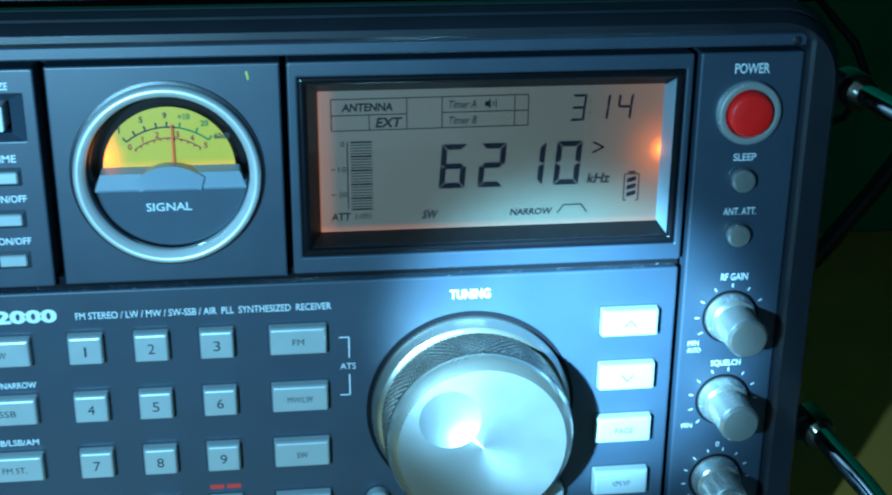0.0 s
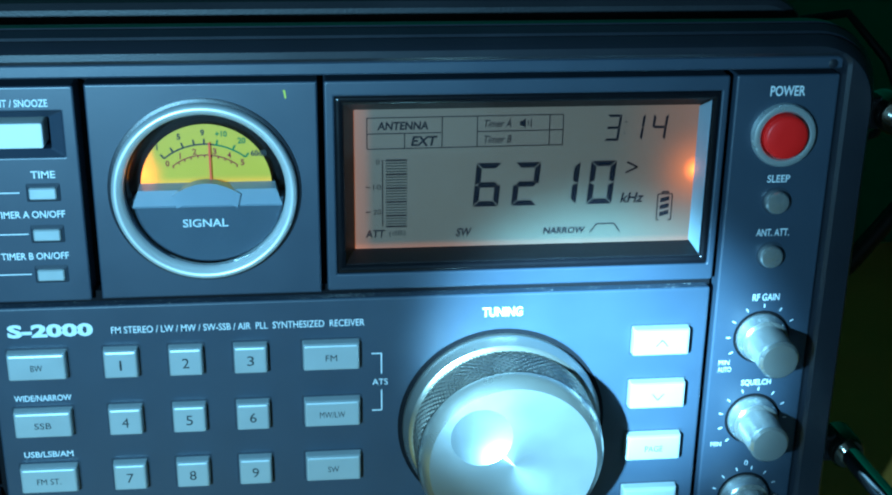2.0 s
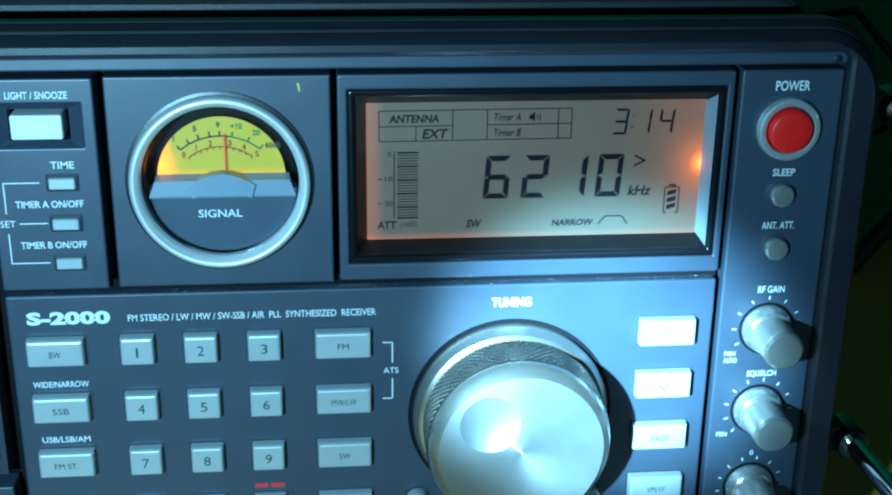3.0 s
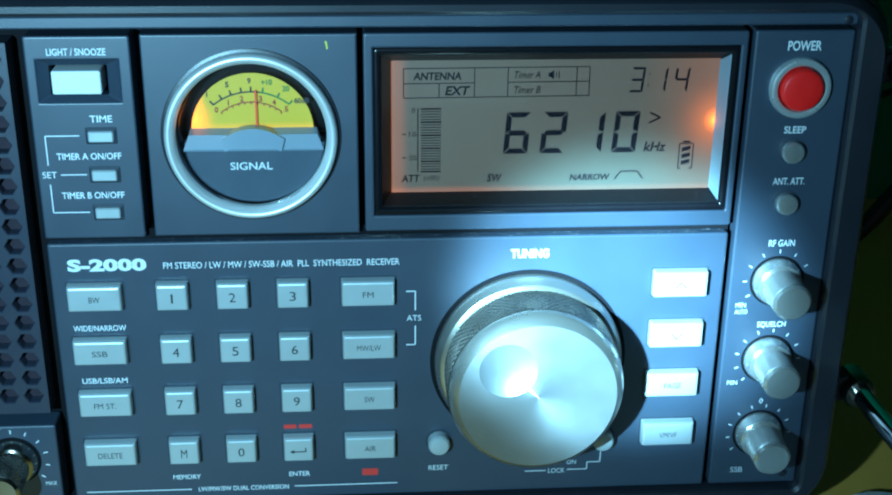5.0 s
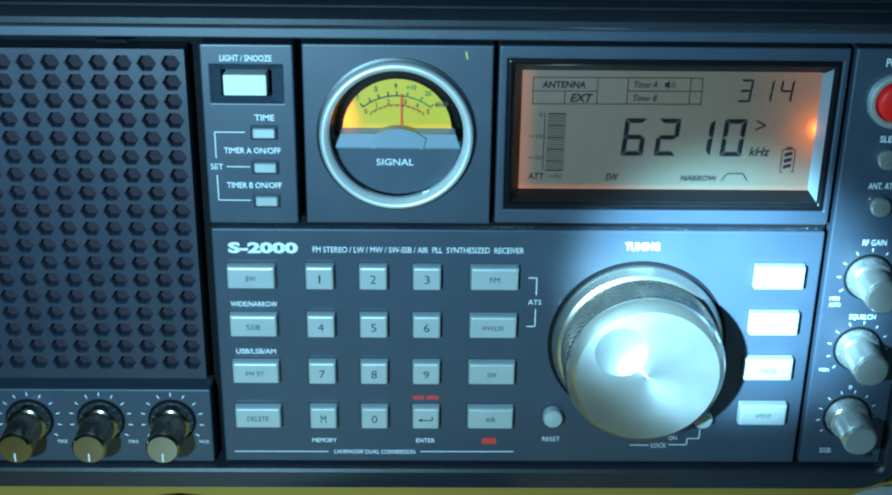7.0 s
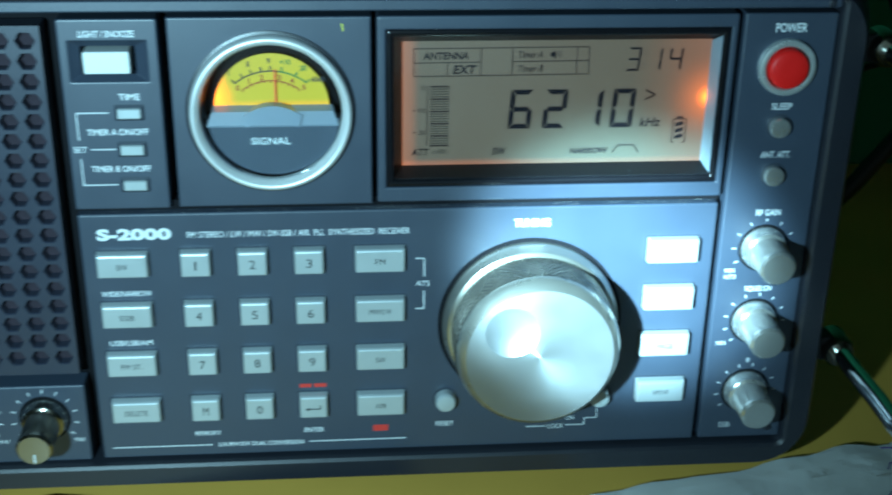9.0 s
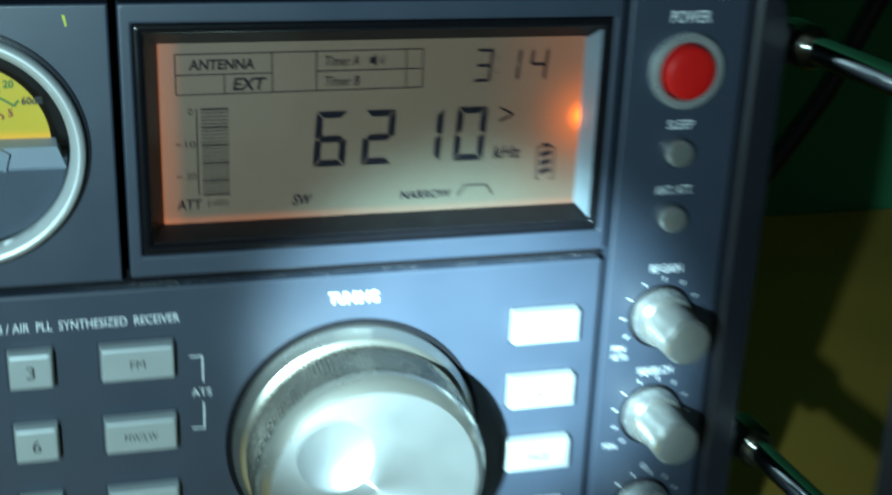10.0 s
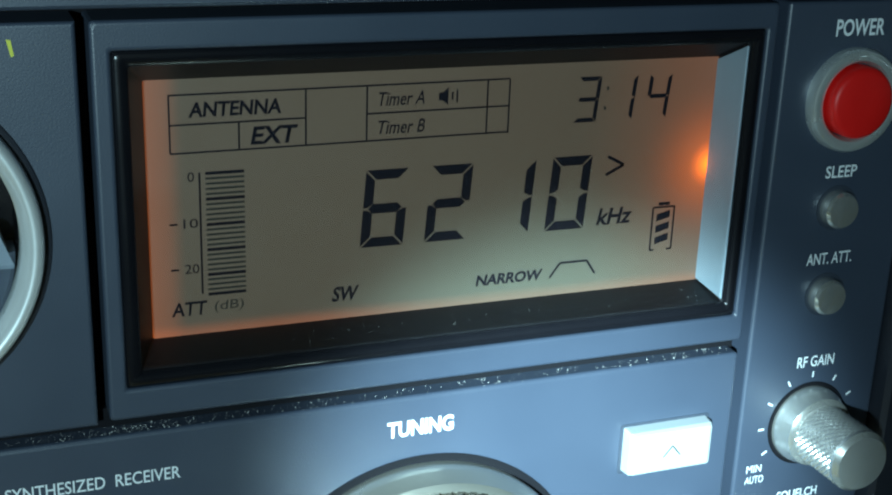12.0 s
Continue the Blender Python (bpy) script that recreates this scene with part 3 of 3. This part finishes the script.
def seg_digit(ch, x, z, w, h, t, sl, name="digit"):
    """A seven-segment figure with mitred strokes; (x, z) is its lower left corner."""
    SEG = {"0": "abcdef", "1": "bc", "2": "abged", "3": "abgcd", "4": "fgbc", "6": "afgedc"}
    g, hh = t * 0.12, h / 2
    shapes = {
        "a": [(g, h), (w - g, h), (w - t - g, h - t), (t + g, h - t)],
        "d": [(g, 0), (w - g, 0), (w - t - g, t), (t + g, t)],
        "f": [(0, h - g), (t, h - t - g), (t, hh + t / 2), (t * 0.4, hh + g), (0, hh + g)],
        "e": [(0, g), (t, t + g), (t, hh - t / 2), (t * 0.4, hh - g), (0, hh - g)],
        "b": [(w, h - g), (w - t, h - t - g), (w - t, hh + t / 2), (w - t * 0.4, hh + g), (w, hh + g)],
        "c": [(w, g), (w - t, t + g), (w - t, hh - t / 2), (w - t * 0.4, hh - g), (w, hh - g)],
        "g": [(t * 0.5, hh), (t, hh + t / 2), (w - t, hh + t / 2), (w - t * 0.5, hh), (w - t, hh - t / 2), (t, hh - t / 2)],
    }
    flat(name, [[(x + a + sl * b, z + b) for a, b in shapes[s]] for s in SEG[ch]], INK, screen, LY)


for ch, x in (("6", 53.3), ("2", 64.2), ("1", 75.4), ("0", 85.7)):
    seg_digit(ch, x, 126.9, 7.25, 12.8, 1.6, 0.075)
for ch, x in (("3", 89.7), ("1", 96.4), ("4", 102.9)):
    seg_digit(ch, x, 145.4, 4.2, 7.6, 0.72, 0.10)
flat("colon", [[(95.6, 150.6), (96.0, 150.6), (96.0, 151.2), (95.6, 151.2)], [(95.3, 147.3), (95.7, 147.3), (95.7, 147.9), (95.3, 147.9)]], INKFAINT, screen, LY)
B = 0.28
line("grid_line", [(23.9, 153.1), (78.1, 153.3)], B, INK, screen, LY)
line("grid_line", [(23.9, 144.3), (78.1, 144.6)], B, INK, screen, LY)
for gx in (23.9, 44.5, 54.2, 74.3, 78.1):
    line("grid_line", [(gx, 153.2), (gx, 144.4)], B, INK, screen, LY)
line("grid_line", [(23.9, 148.6), (44.5, 148.7)], B, INK, screen, LY)
line("grid_line", [(54.2, 148.8), (78.1, 148.9)], B, INK, screen, LY)
line("grid_line", [(34.2, 148.6), (34.2, 144.4)], B, INK, screen, LY)
words("lettering", "ANTENNA", 33.8, 150.8, 2.3, 14.0, INK, screen, LY, 0.1, 0.03)
words("lettering", "EXT", 39.6, 146.4, 2.8, 6.8, INK, screen, LY, 0.2, 0.03)
words("lettering", "Timer A", 59.9, 151.0, 2.2, 7.9, INK, screen, LY, 0.2, 0.01)
words("lettering", "Timer B", 59.9, 146.5, 2.2, 7.9, INK, screen, LY, 0.2, 0.01)
flat("speaker_sign", [[(66.0, 150.3), (66.7, 150.3), (67.6, 149.5), (67.6, 152.4), (66.7, 151.6), (66.0, 151.6)], stroke(68.3, 150.3, 68.3, 151.6, 0.3), stroke(69.1, 149.9, 69.1, 152.0, 0.3)], INK, screen, LY)
line("arrow", [(96.8, 139.2), (99.9, 137.6), (96.6, 136.0)], 0.55, INK, screen, LY)
words("lettering", "kHz", 99.0, 128.6, 3.0, 6.5, INK, screen, LY, 0.2, 0.025)
line("battery_outline", [(107.2, 121.6), (106.4, 121.6), (106.4, 129.4), (110.6, 129.4), (110.6, 121.6), (109.7, 121.6)], 0.35, INK, screen, LY)
flat("battery_cells", [[(107.4, 129.7), (109.6, 129.7), (109.6, 130.3), (107.4, 130.3)]] + [[(107.2, 122.6 + 2.1 * k), (109.8, 123.3 + 2.1 * k), (109.8, 124.6 + 2.1 * k), (107.2, 123.9 + 2.1 * k)] for k in range(3)], INK, screen, LY)
line("level_axis", [(28.1, 141.2), (28.1, 121.8)], 0.3, INK, screen, LY)
for k in range(25):
    z = 141.0 - 19.4 * k / 24
    flat("level_bar", [stroke(29.0, z, 34.9, z, 0.5 if k % 5 == 0 or k == 24 else 0.34)], INK if k % 5 == 0 or k == 24 else INKFAINT, screen, LY)
words("lettering", "0", 26.8, 140.6, 1.5, 1.0, INK, screen, LY)
for s, z in (("10", 133.3), ("20", 126.0)):
    words("lettering", s, 26.6, z, 1.5, 2.2, INK, screen, LY)
    flat("minus", [stroke(23.4, z, 24.6, z, 0.3)], INK, screen, LY)
words("lettering", "ATT", 26.0, 119.5, 2.3, 5.3, INK, screen, LY, 0.1, 0.02)
words("lettering", "(dB)", 32.2, 119.4, 2.0, 4.6, INKFAINT, screen, LY, 0.1)
words("lettering", "SW", 51.0, 119.4, 2.6, 4.2, INK, screen, LY, 0.2, 0.03)
words("lettering", "NARROW", 79.8, 119.2, 2.0, 12.0, INK, screen, LY, 0.15, 0.035)
line("filter_sign", [(87.3, 118.4), (89.1, 120.9), (94.2, 120.9), (95.9, 118.4)], 0.4, INK, screen, LY)

# lower control panel
low = part("control_panel", box(-80.3, 121.4, 0, 9, 14.4, 103.9, bevel=0.7, seg=4), PANEL, radio)
words("model_lettering", "S-2000", -63.6, 97.0, 4.0, 22.9, PRINT, low, heavy=0.05)
words("lettering", "FM STEREO / LW / MW / SW-SSB / AIR  PLL  SYNTHESIZED  RECEIVER", -12.5, 96.5, 2.1, 69.6, PRINT, low, heavy=0.008)
words("lettering", "TUNING", 61.4, 98.3, 2.9, 11.5, PRINT, low, heavy=0.03)


def key(x, z, w, h, s="", tall=0.0, wide=0.0, name="key"):
    """A push key with sloping sides, set in a dark well."""
    bm = loft(bmesh.new(), [rrect(x - w / 2 - 0.2, x + w / 2 + 0.2, z - h / 2 - 0.2, z + h / 2 + 0.5, 0.3, 0.0, 2), rrect(x - w / 2 - 0.05, x + w / 2 + 0.05, z - h / 2 - 0.05, z + h / 2 + 0.3, 0.35, -2.3, 2),
                            rrect(x - w / 2 + 0.25, x + w / 2 - 0.25, z - h / 2 + 0.25, z + h / 2 - 0.05, 0.4, -2.95, 2),
                            rrect(x - w / 2 + 0.65, x + w / 2 - 0.65, z - h / 2 + 0.55, z + h / 2 - 0.5, 0.4, -3.1, 2)], cap=True)
    k = part(name, bm, KEYCAP, radio)
    part("key_well", loft(bmesh.new(), [rrect(x - w / 2 - 0.8, x + w / 2 + 0.8, z - h / 2 - 0.8, z + h / 2 + 1.0, 0.5, 0.1, 2), rrect(x - w / 2 - 0.8, x + w / 2 + 0.8, z - h / 2 - 0.8, z + h / 2 + 1.0, 0.5, -0.10, 2)], cap=True), KEYGAP, k)
    if s:
        words("lettering", s, x, z, tall, wide, KEYPRINT, k, -3.17)
    return k


ROWZ = (87.1, 69.2, 51.3, 33.6)
for s, c, r in (("1", 0, 0), ("2", 1, 0), ("3", 2, 0), ("4", 0, 1), ("5", 1, 1), ("6", 2, 1), ("7", 0, 2), ("8", 1, 2), ("9", 2, 2), ("M", 0, 3), ("0", 1, 3)):
    tagged(key((-45.1, -27.4, -9.6)[c], ROWZ[r], 9.1, 8.0, s, 3.0, 0.6 if s == "1" else 1.9, "number_key"), "square silver number key")
ent = tagged(key(-9.6, ROWZ[3], 9.1, 8.0, name="enter_key"), "square silver enter key")
line("return_arrow", [(-7.4, 34.6), (-7.4, 33.2), (-11.6, 33.2)], 0.4, KEYPRINT, ent, -3.17)
flat("arrow_head", [[(-12.4, 33.2), (-11.0, 33.9), (-11.0, 32.5)]], KEYPRINT, ent, -3.17)
for s, r, w in (("BW", 0, 3.2), ("SSB", 1, 4.6), ("FM ST.", 2, 6.6), ("DELETE", 3, 7.4)):
    tagged(key(-67.7, ROWZ[r], 15.6, 7.6, s, 1.9, w, "mode_key"), "wide silver mode key")
for s, r, w in (("FM", 0, 3.2), ("MW/LW", 1, 7.2), ("SW", 2, 3.2), ("AIR", 3, 3.6)):
    tagged(key(12.8, ROWZ[r], 15.6, 7.8, s, 1.9, w, "band_key"), "wide silver band key")
RZ = (88.0, 70.8, 53.4, 35.5)
for s, r, w in (("", 0, 0), ("", 1, 0), ("PAGE", 2, 5.4), ("VM/VF", 3, 5.6)):
    k = tagged(key(107.6, RZ[r], 16.2, 7.8, s, 1.9, w, "page_key"), "wide silver paging key")
    if r < 2:
        d = 1 if r == 0 else -1
        line("chevron", [(105.9, RZ[r] - 0.9 * d), (107.6, RZ[r] + 1.1 * d), (109.3, RZ[r] - 0.9 * d)], 0.25, KEYPRINT, k, -3.17)
words("lettering", "WIDE/NARROW", -67.5, 76.4, 1.9, 15.6, PRINT, low, heavy=0.014)
words("lettering", "USB/LSB/AM", -67.6, 58.5, 1.9, 13.6, PRINT, low, heavy=0.014)
words("lettering", "MEMORY", -45.2, 23.2, 1.7, 8.6, PRINT, low, heavy=0.014)
words("lettering", "ENTER", -9.7, 23.2, 1.7, 6.6, PRINT, low, heavy=0.014)
flat("print_bar", [stroke(-14.1, 40.6, -10.2, 40.6, 1.4), stroke(-9.4, 40.6, -5.3, 40.6, 1.4)], REDPRINT, low, -0.08)
flat("red_mark", [[(10.2, 21.9), (15.2, 21.9), (15.2, 24.3), (10.2, 24.3)]], REDPRINT, low, -0.08, "red printed tab")
words("lettering", "LW/MW/SW DUAL CONVERSION", -27.6, 18.5, 1.7, 28.5, PRINT, low, heavy=0.014)
line("rule", [(-76.8, 18.5), (-44.0, 18.5)], 0.35, PRINT, low)
line("rule", [(-11.5, 18.6), (21.4, 18.7)], 0.35, PRINT, low)
words("lettering", "ATS", 26.6, 77.6, 1.9, 4.4, PRINT, low)
line("bracket_line", [(24.2, 86.6), (27.0, 86.6), (27.0, 80.2)], 0.35, PRINT, low)
line("bracket_line", [(27.0, 75.0), (27.0, 68.5), (24.2, 68.5)], 0.35, PRINT, low)
for bx, bz in ((34.5, 34.0), (86.8, 33.8)):
    b_ = part("round_button", lathe([(3.4, 0.1), (3.4, -3.2), (2.9, -4.0), (1.0, -4.3)], bx, bz, 32), KEYCAP, radio, "small round silver button", smooth=30)
    part("button_well", lathe([(4.2, 0.05), (4.2, -0.12)], bx, bz, 32), KEYGAP, b_)
words("lettering", "RESET", 34.5, 24.0, 1.8, 6.2, PRINT, low)
words("lettering", "LOCK", 72.8, 21.5, 1.8, 5.4, PRINT, low)
words("lettering", "ON", 77.5, 24.6, 1.6, 3.0, PRINT, low)
line("bracket_line", [(76.2, 21.8), (82.6, 21.8), (82.6, 24.4), (86.8, 24.4), (86.8, 28.2)], 0.32, PRINT, low)
line("bracket_line", [(62.5, 21.6), (69.2, 21.6)], 0.32, PRINT, low)

# tuning dial
DC = (62.0, 62.6)
DIALSPUN = spun("spun_dial", (0.40, 0.41, 0.41), 0.46, 0.42, *DC)
DIALSPUN.node_tree.nodes["Principled BSDF"].inputs["Metallic"].default_value = 0.88
DIALSIDE = spun("spun_side", (0.56, 0.54, 0.48), 0.28, 0.1, *DC)
DIALSIDE.node_tree.nodes["Principled BSDF"].inputs["Metallic"].default_value = 0.92
dial = part("tuning_knob", lathe([(29.0, 0.1), (29.0, -2.2), (28.6, -3.0), (27.6, -5.4), (27.0, -5.8), (26.2, -6.0)], *DC, 128), DIALSIDE, radio, "large turned aluminium tuning knob", smooth=30)
part("knurling", knurl(26.2, -5.9, -18.8, *DC, 468, 36, 0.24), KNURLMETAL, dial, "knurled grip band")
part("dial_gap", lathe([(30.4, 0.05), (30.4, -0.15)], *DC, 96), GROOVE, dial)
bm = lathe([(25.6, -18.5), (26.1, -18.9), (26.1, -20.2), (25.2, -22.2), (23.4, -24.0)], *DC, 128, cap=False)
part("rim", bm, DIALSIDE, dial, smooth=25)
# the face, with a round finger dimple
DIM = (53.0, 71.6)
RD = 8.6


def face_rings():
    rings = []
    n = 96
    for k in range(13):
        u = k / 12
        ring = []
        for i in range(n):
            a = 2 * math.pi * i / n
            px, pz = DIM[0] + RD * math.cos(a), DIM[1] + RD * math.sin(a)
            c, s = math.cos(a), math.sin(a)
            ox, oz = DIM[0] - DC[0], DIM[1] - DC[1]
            bq = ox * c + oz * s
            t = -bq + math.sqrt(bq * bq - (ox * ox + oz * oz - 23.4 ** 2))
            qx, qz = DIM[0] + t * c, DIM[1] + t * s
            ring.append((qx + (px - qx) * u, -24.0, qz + (pz - qz) * u))
        rings.append(ring)
    return rings


part("dial_face", loft(bmesh.new(), face_rings()), DIALSPUN, dial, "spun metal dial face")
depth = 2.3
RS = (RD * RD + depth * depth) / (2 * depth)
rings = []
for k in range(12):
    r = RD * (1 - k / 12) if k else RD
    y = -24.0 + (math.sqrt(RS * RS - r * r) - (RS - depth))
    rings.append([(DIM[0] + r * math.cos(2 * math.pi * i / 64), y, DIM[1] + r * math.sin(2 * math.pi * i / 64)) for i in range(64)])
bm = loft(bmesh.new(), rings)
bm.verts.ensure_lookup_table()
bm.faces.new(bm.verts[-64:])
part("finger_dimple", bm, DIMPLEMETAL, dial, "concave finger dimple", smooth=60)
bpy.data.objects["finger_dimple"].data.polygons.foreach_set("use_smooth", [True] * len(bpy.data.objects["finger_dimple"].data.polygons))

mark = [(58.6, 65.1), (59.5, 66.0), (62.6, 62.0)]
flat("pointer_mark", [mark], PRINT, dial, -24.06, "small pale pointer mark")

# right strip
strip = part("side_strip", box(123.4, 152.3, 0, 9, 14.4, 165.8, bevel=0.7, seg=4), PANEL, radio)
words("lettering", "POWER", 137.9, 161.3, 2.9, 9.8, PRINT, strip, heavy=0.018)
words("lettering", "SLEEP", 138.0, 136.2, 2.2, 6.5, PRINT, strip, heavy=0.014)
words("lettering", "ANT. ATT.", 138.0, 120.2, 2.2, 9.6, PRINT, strip, heavy=0.014)
words("lettering", "RF GAIN", 138.2, 100.2, 2.2, 8.0, PRINT, strip, heavy=0.014)
words("lettering", "SQUELCH", 138.0, 72.6, 2.2, 9.0, PRINT, strip, heavy=0.014)
words("lettering", "SSB", 132.2, 19.8, 2.0, 4.0, PRINT, strip)
words("lettering", "0", 137.7, 45.4, 1.7, 1.1, PRINT, strip)
words("lettering", "MIN", 127.6, 79.6, 1.5, 3.2, PRINT, strip)
words("lettering", "AUTO", 127.9, 77.3, 1.5, 4.0, PRINT, strip)
words("lettering", "MIN", 127.6, 52.3, 1.5, 3.2, PRINT, strip)
for c in KNOBS_RIGHT:
    small_knob(*c)
dial_ticks(138.0, 87.6, strip, 9.3, 10.5, 30, 210, 7)
dial_ticks(138.0, 60.6, strip, 9.4, 10.6, 0, 225, 9)
dial_ticks(138.0, 33.6, strip, 9.4, 10.6, 0, 215, 9)
part("power_ring", lathe([(9.0, 0.1), (9.0, -1.2), (8.6, -2.0), (7.8, -2.3), (7.0, -2.1), (6.4, -1.0), (6.4, 0.1)], 137.7, 149.0, 64, cap=False), RINGMETAL, radio, "aluminium power button ring", smooth=40)
part("power_button", lathe([(6.2, 0.1), (6.2, -2.9), (5.9, -3.6), (5.2, -3.95), (2.0, -4.1)], 137.7, 149.0, 48), RED, radio, "round red power button", smooth=50)
for z in (129.6, 113.3):
    b_ = part("round_button", lathe([(3.3, 0.1), (3.3, -2.0), (2.9, -2.6), (1.0, -2.8)], 137.8, z, 32), ALU, radio, "small round metal button", smooth=30)
    part("button_well", lathe([(4.1, 0.05), (4.1, -0.12)], 138.0, z, 32), KEYGAP, b_)
for sx, sz in ((149.5, 168.8), (147.6, 18.4)):
    part("screw", lathe([(1.3, 0.1), (1.3, -0.7), (0.6, -1.0)], sx, sz, 16), FRAME, radio, smooth=30)

# carrying handle at the side
HX, HY, HT, HB = 172.0, -56.0, 153.0, 46.0
bar = []
R = 13.0
bar += [(HX - 1.5, 10, HT), (HX - 1, -10, HT), (HX, -30, HT)]
bar += [(HX, HY + R - R * math.sin(radians(a)), HT - R + R * math.cos(radians(a))) for a in range(0, 91, 15)]
bar_low = [(HX - 1.5, 10, HB), (HX - 1, -10, HB), (HX, -30, HB)] + [(HX, HY + R - R * math.sin(radians(a)), HB + R - R * math.cos(radians(a))) for a in range(0, 91, 15)]
handle = part("handle", tube(bmesh.new(), bar + bar_low[::-1], 3.3, 16), CHROME, radio, "chrome bar carrying handle", smooth=50)
part("grip", tube(bmesh.new(), [(HX, HY, HT - R - 1), (HX, HY, HT - R - 2), (HX, HY, HB + R + 2), (HX, HY, HB + R + 1)], [4.2, 5.0, 5.0, 4.2], 20), RUBBER, handle, "dark rubber grip", smooth=40)
for z in (HT, HB):
    bm = bmesh.new()
    tube(bm, [(HX - 1.5, 12, z), (HX - 1.5, 2, z), (HX - 1.5, 0.8, z)], [5.4, 5.4, 4.6], 20)
    part("collar", bm, DARKCHROME, handle, smooth=40)
    part("lug", box(158, HX + 2, 4.5, 12.5, z - 4.6, z + 4.6, bevel=1.2, seg=2), RUBBER, handle)
# feet
for fx in (-185, 140):
    for fy in (40, 135):
        bm = bmesh.new()
        bmesh.ops.create_cone(bm, cap_ends=True, segments=24, radius1=9, radius2=10, depth=6.4, matrix=Matrix.Translation((fx, fy, -1.8)))
        part("rubber_foot", bm, RUBBER, radio)

# dust on the joint under the display
rnd = random.Random(5)
bm = bmesh.new()
for _ in range(620):
    x = rnd.uniform(-78, 120) if rnd.random() < 0.7 else rnd.gauss(14, 9)
    s = rnd.uniform(0.02, 0.05) + 0.08 * rnd.random() ** 4
    bmesh.ops.create_icosphere(bm, subdivisions=1, radius=s, matrix=Matrix.Translation((x, rnd.uniform(0.5, 3.2), 103.9 + s * 0.6)))
for _ in range(45):
    s = rnd.uniform(0.03, 0.07)
    bmesh.ops.create_icosphere(bm, subdivisions=1, radius=s, matrix=Matrix.Translation((rnd.uniform(18, 116), 4.5 + rnd.uniform(-2.5, 2.5), 114.6)))
tagged(part("dust", bm, DUSTMAT), "pale dust specks lying in the joint under the display", "dust", kind="stuff")

# ---------------------------------------------------------------- things on the table and behind
pen = thing("pen", "dark ballpoint pen with a clear cone lying on the table", "pen")
A, Bp = Vector((-121, 1.0, TABLE_Z + 1.6)), Vector((22, -26, TABLE_Z + 4.2))
along = lambda t: tuple(A + (Bp - A) * t)
part("barrel", tube(bmesh.new(), [along(t) for t in (0.13, 0.14, 0.98, 1.0)], [3.6, 4.0, 4.0, 3.0], 14), PENBODY, pen, smooth=40)
part("cone", tube(bmesh.new(), [along(t) for t in (0.03, 0.05, 0.13)], [1.0, 1.6, 3.7], 14), PENTIP, pen, "clear tapered cone", smooth=40)
part("point", tube(bmesh.new(), [along(t) for t in (0.0, 0.03)], [0.4, 0.9], 10), PENBODY, pen, smooth=40)

sheet = thing("paper_sheet", "creased white sheet of paper with handwriting lying on the table", "paper")
bm = bmesh.new()
NX, NY = 48, 30
th = radians(12)
grid = []
for j in range(NY + 1):
    for i in range(NX + 1):
        u, v = 270 * i / NX, -190 * j / NY
        edge = 2.2 * noise.noise((i * 0.35, 7.0, 0.0)) if j == 0 else 0
        x = 80 + u * math.cos(th) - v * math.sin(th)
        y = -9 + u * math.sin(th) + v * math.cos(th) + edge
        lift = 3.2 * max(0.0, noise.noise((x * 0.018, y * 0.022, 2.0)) + 0.35) + 2.2 * max(0.0, 1 - j / 5) * (0.6 + noise.noise((i * 0.3, 1.0, 3.0))) + 0.6 * noise.noise((x * 0.07, y * 0.07, 5.0)) + 0.9
        grid.append(bm.verts.new((x, y, TABLE_Z + max(0.25, lift))))
for j in range(NY):
    for i in range(NX):
        a = j * (NX + 1) + i
        bm.faces.new((grid[a], grid[a + 1], grid[a + NX + 2], grid[a + NX + 1]))
bmesh.ops.solidify(bm, geom=bm.faces[:], thickness=0.15)
part("leaf", bm, PAPER, sheet, smooth=60)
bm = bmesh.new()
rnd = random.Random(9)
for row in range(4):
    x0, y0 = 176 + rnd.uniform(-6, 6), 8 - row * 13
    px, py = x0, y0
    for k in range(14):
        qx, qy = px + rnd.uniform(1.0, 3.6), y0 + rnd.uniform(-2.4, 2.4) + (px - x0) * 0.26
        lift = lambda x, y: TABLE_Z + max(0.25, 3.2 * max(0.0, noise.noise((x * 0.018, y * 0.022, 2.0)) + 0.35) + 0.6 * noise.noise((x * 0.07, y * 0.07, 5.0)) + 0.9) + 0.35
        if k % 5 != 4:
            tube(bm, [(px, py, lift(px, py)), (qx, qy, lift(qx, qy))], 0.28, 5)
        px, py = qx, qy
part("handwriting", bm, PENINK, sheet, "unreadable ink strokes")

cable = thing("cable", "thick black cable running down behind the radio", "cable")
pts = [Vector(p) for p in ((372, 165, 285), (335, 168, 205), (297, 170, 130), (281, 170, 96), (261, 170, 66), (240, 171, 37), (222, 174, 14), (205, 180, 1), (180, 192, -1), (140, 205, -1))]
part("sheath", tube(bmesh.new(), pts, 4.0, 12), CABLE, cable, smooth=60)

lead = thing("antenna_lead", "thin black aerial lead looped behind the radio", "cable")
pts = [Vector(p) for p in ((150, 152, 120), (178, 140, 150), (200, 110, 160), (212, 100, 145), (219, 100, 131), (215, 108, 116), (196, 130, 100), (160, 151, 96))]
part("wire", tube(bmesh.new(), pts, 1.6, 10), CABLE, lead, smooth=60)
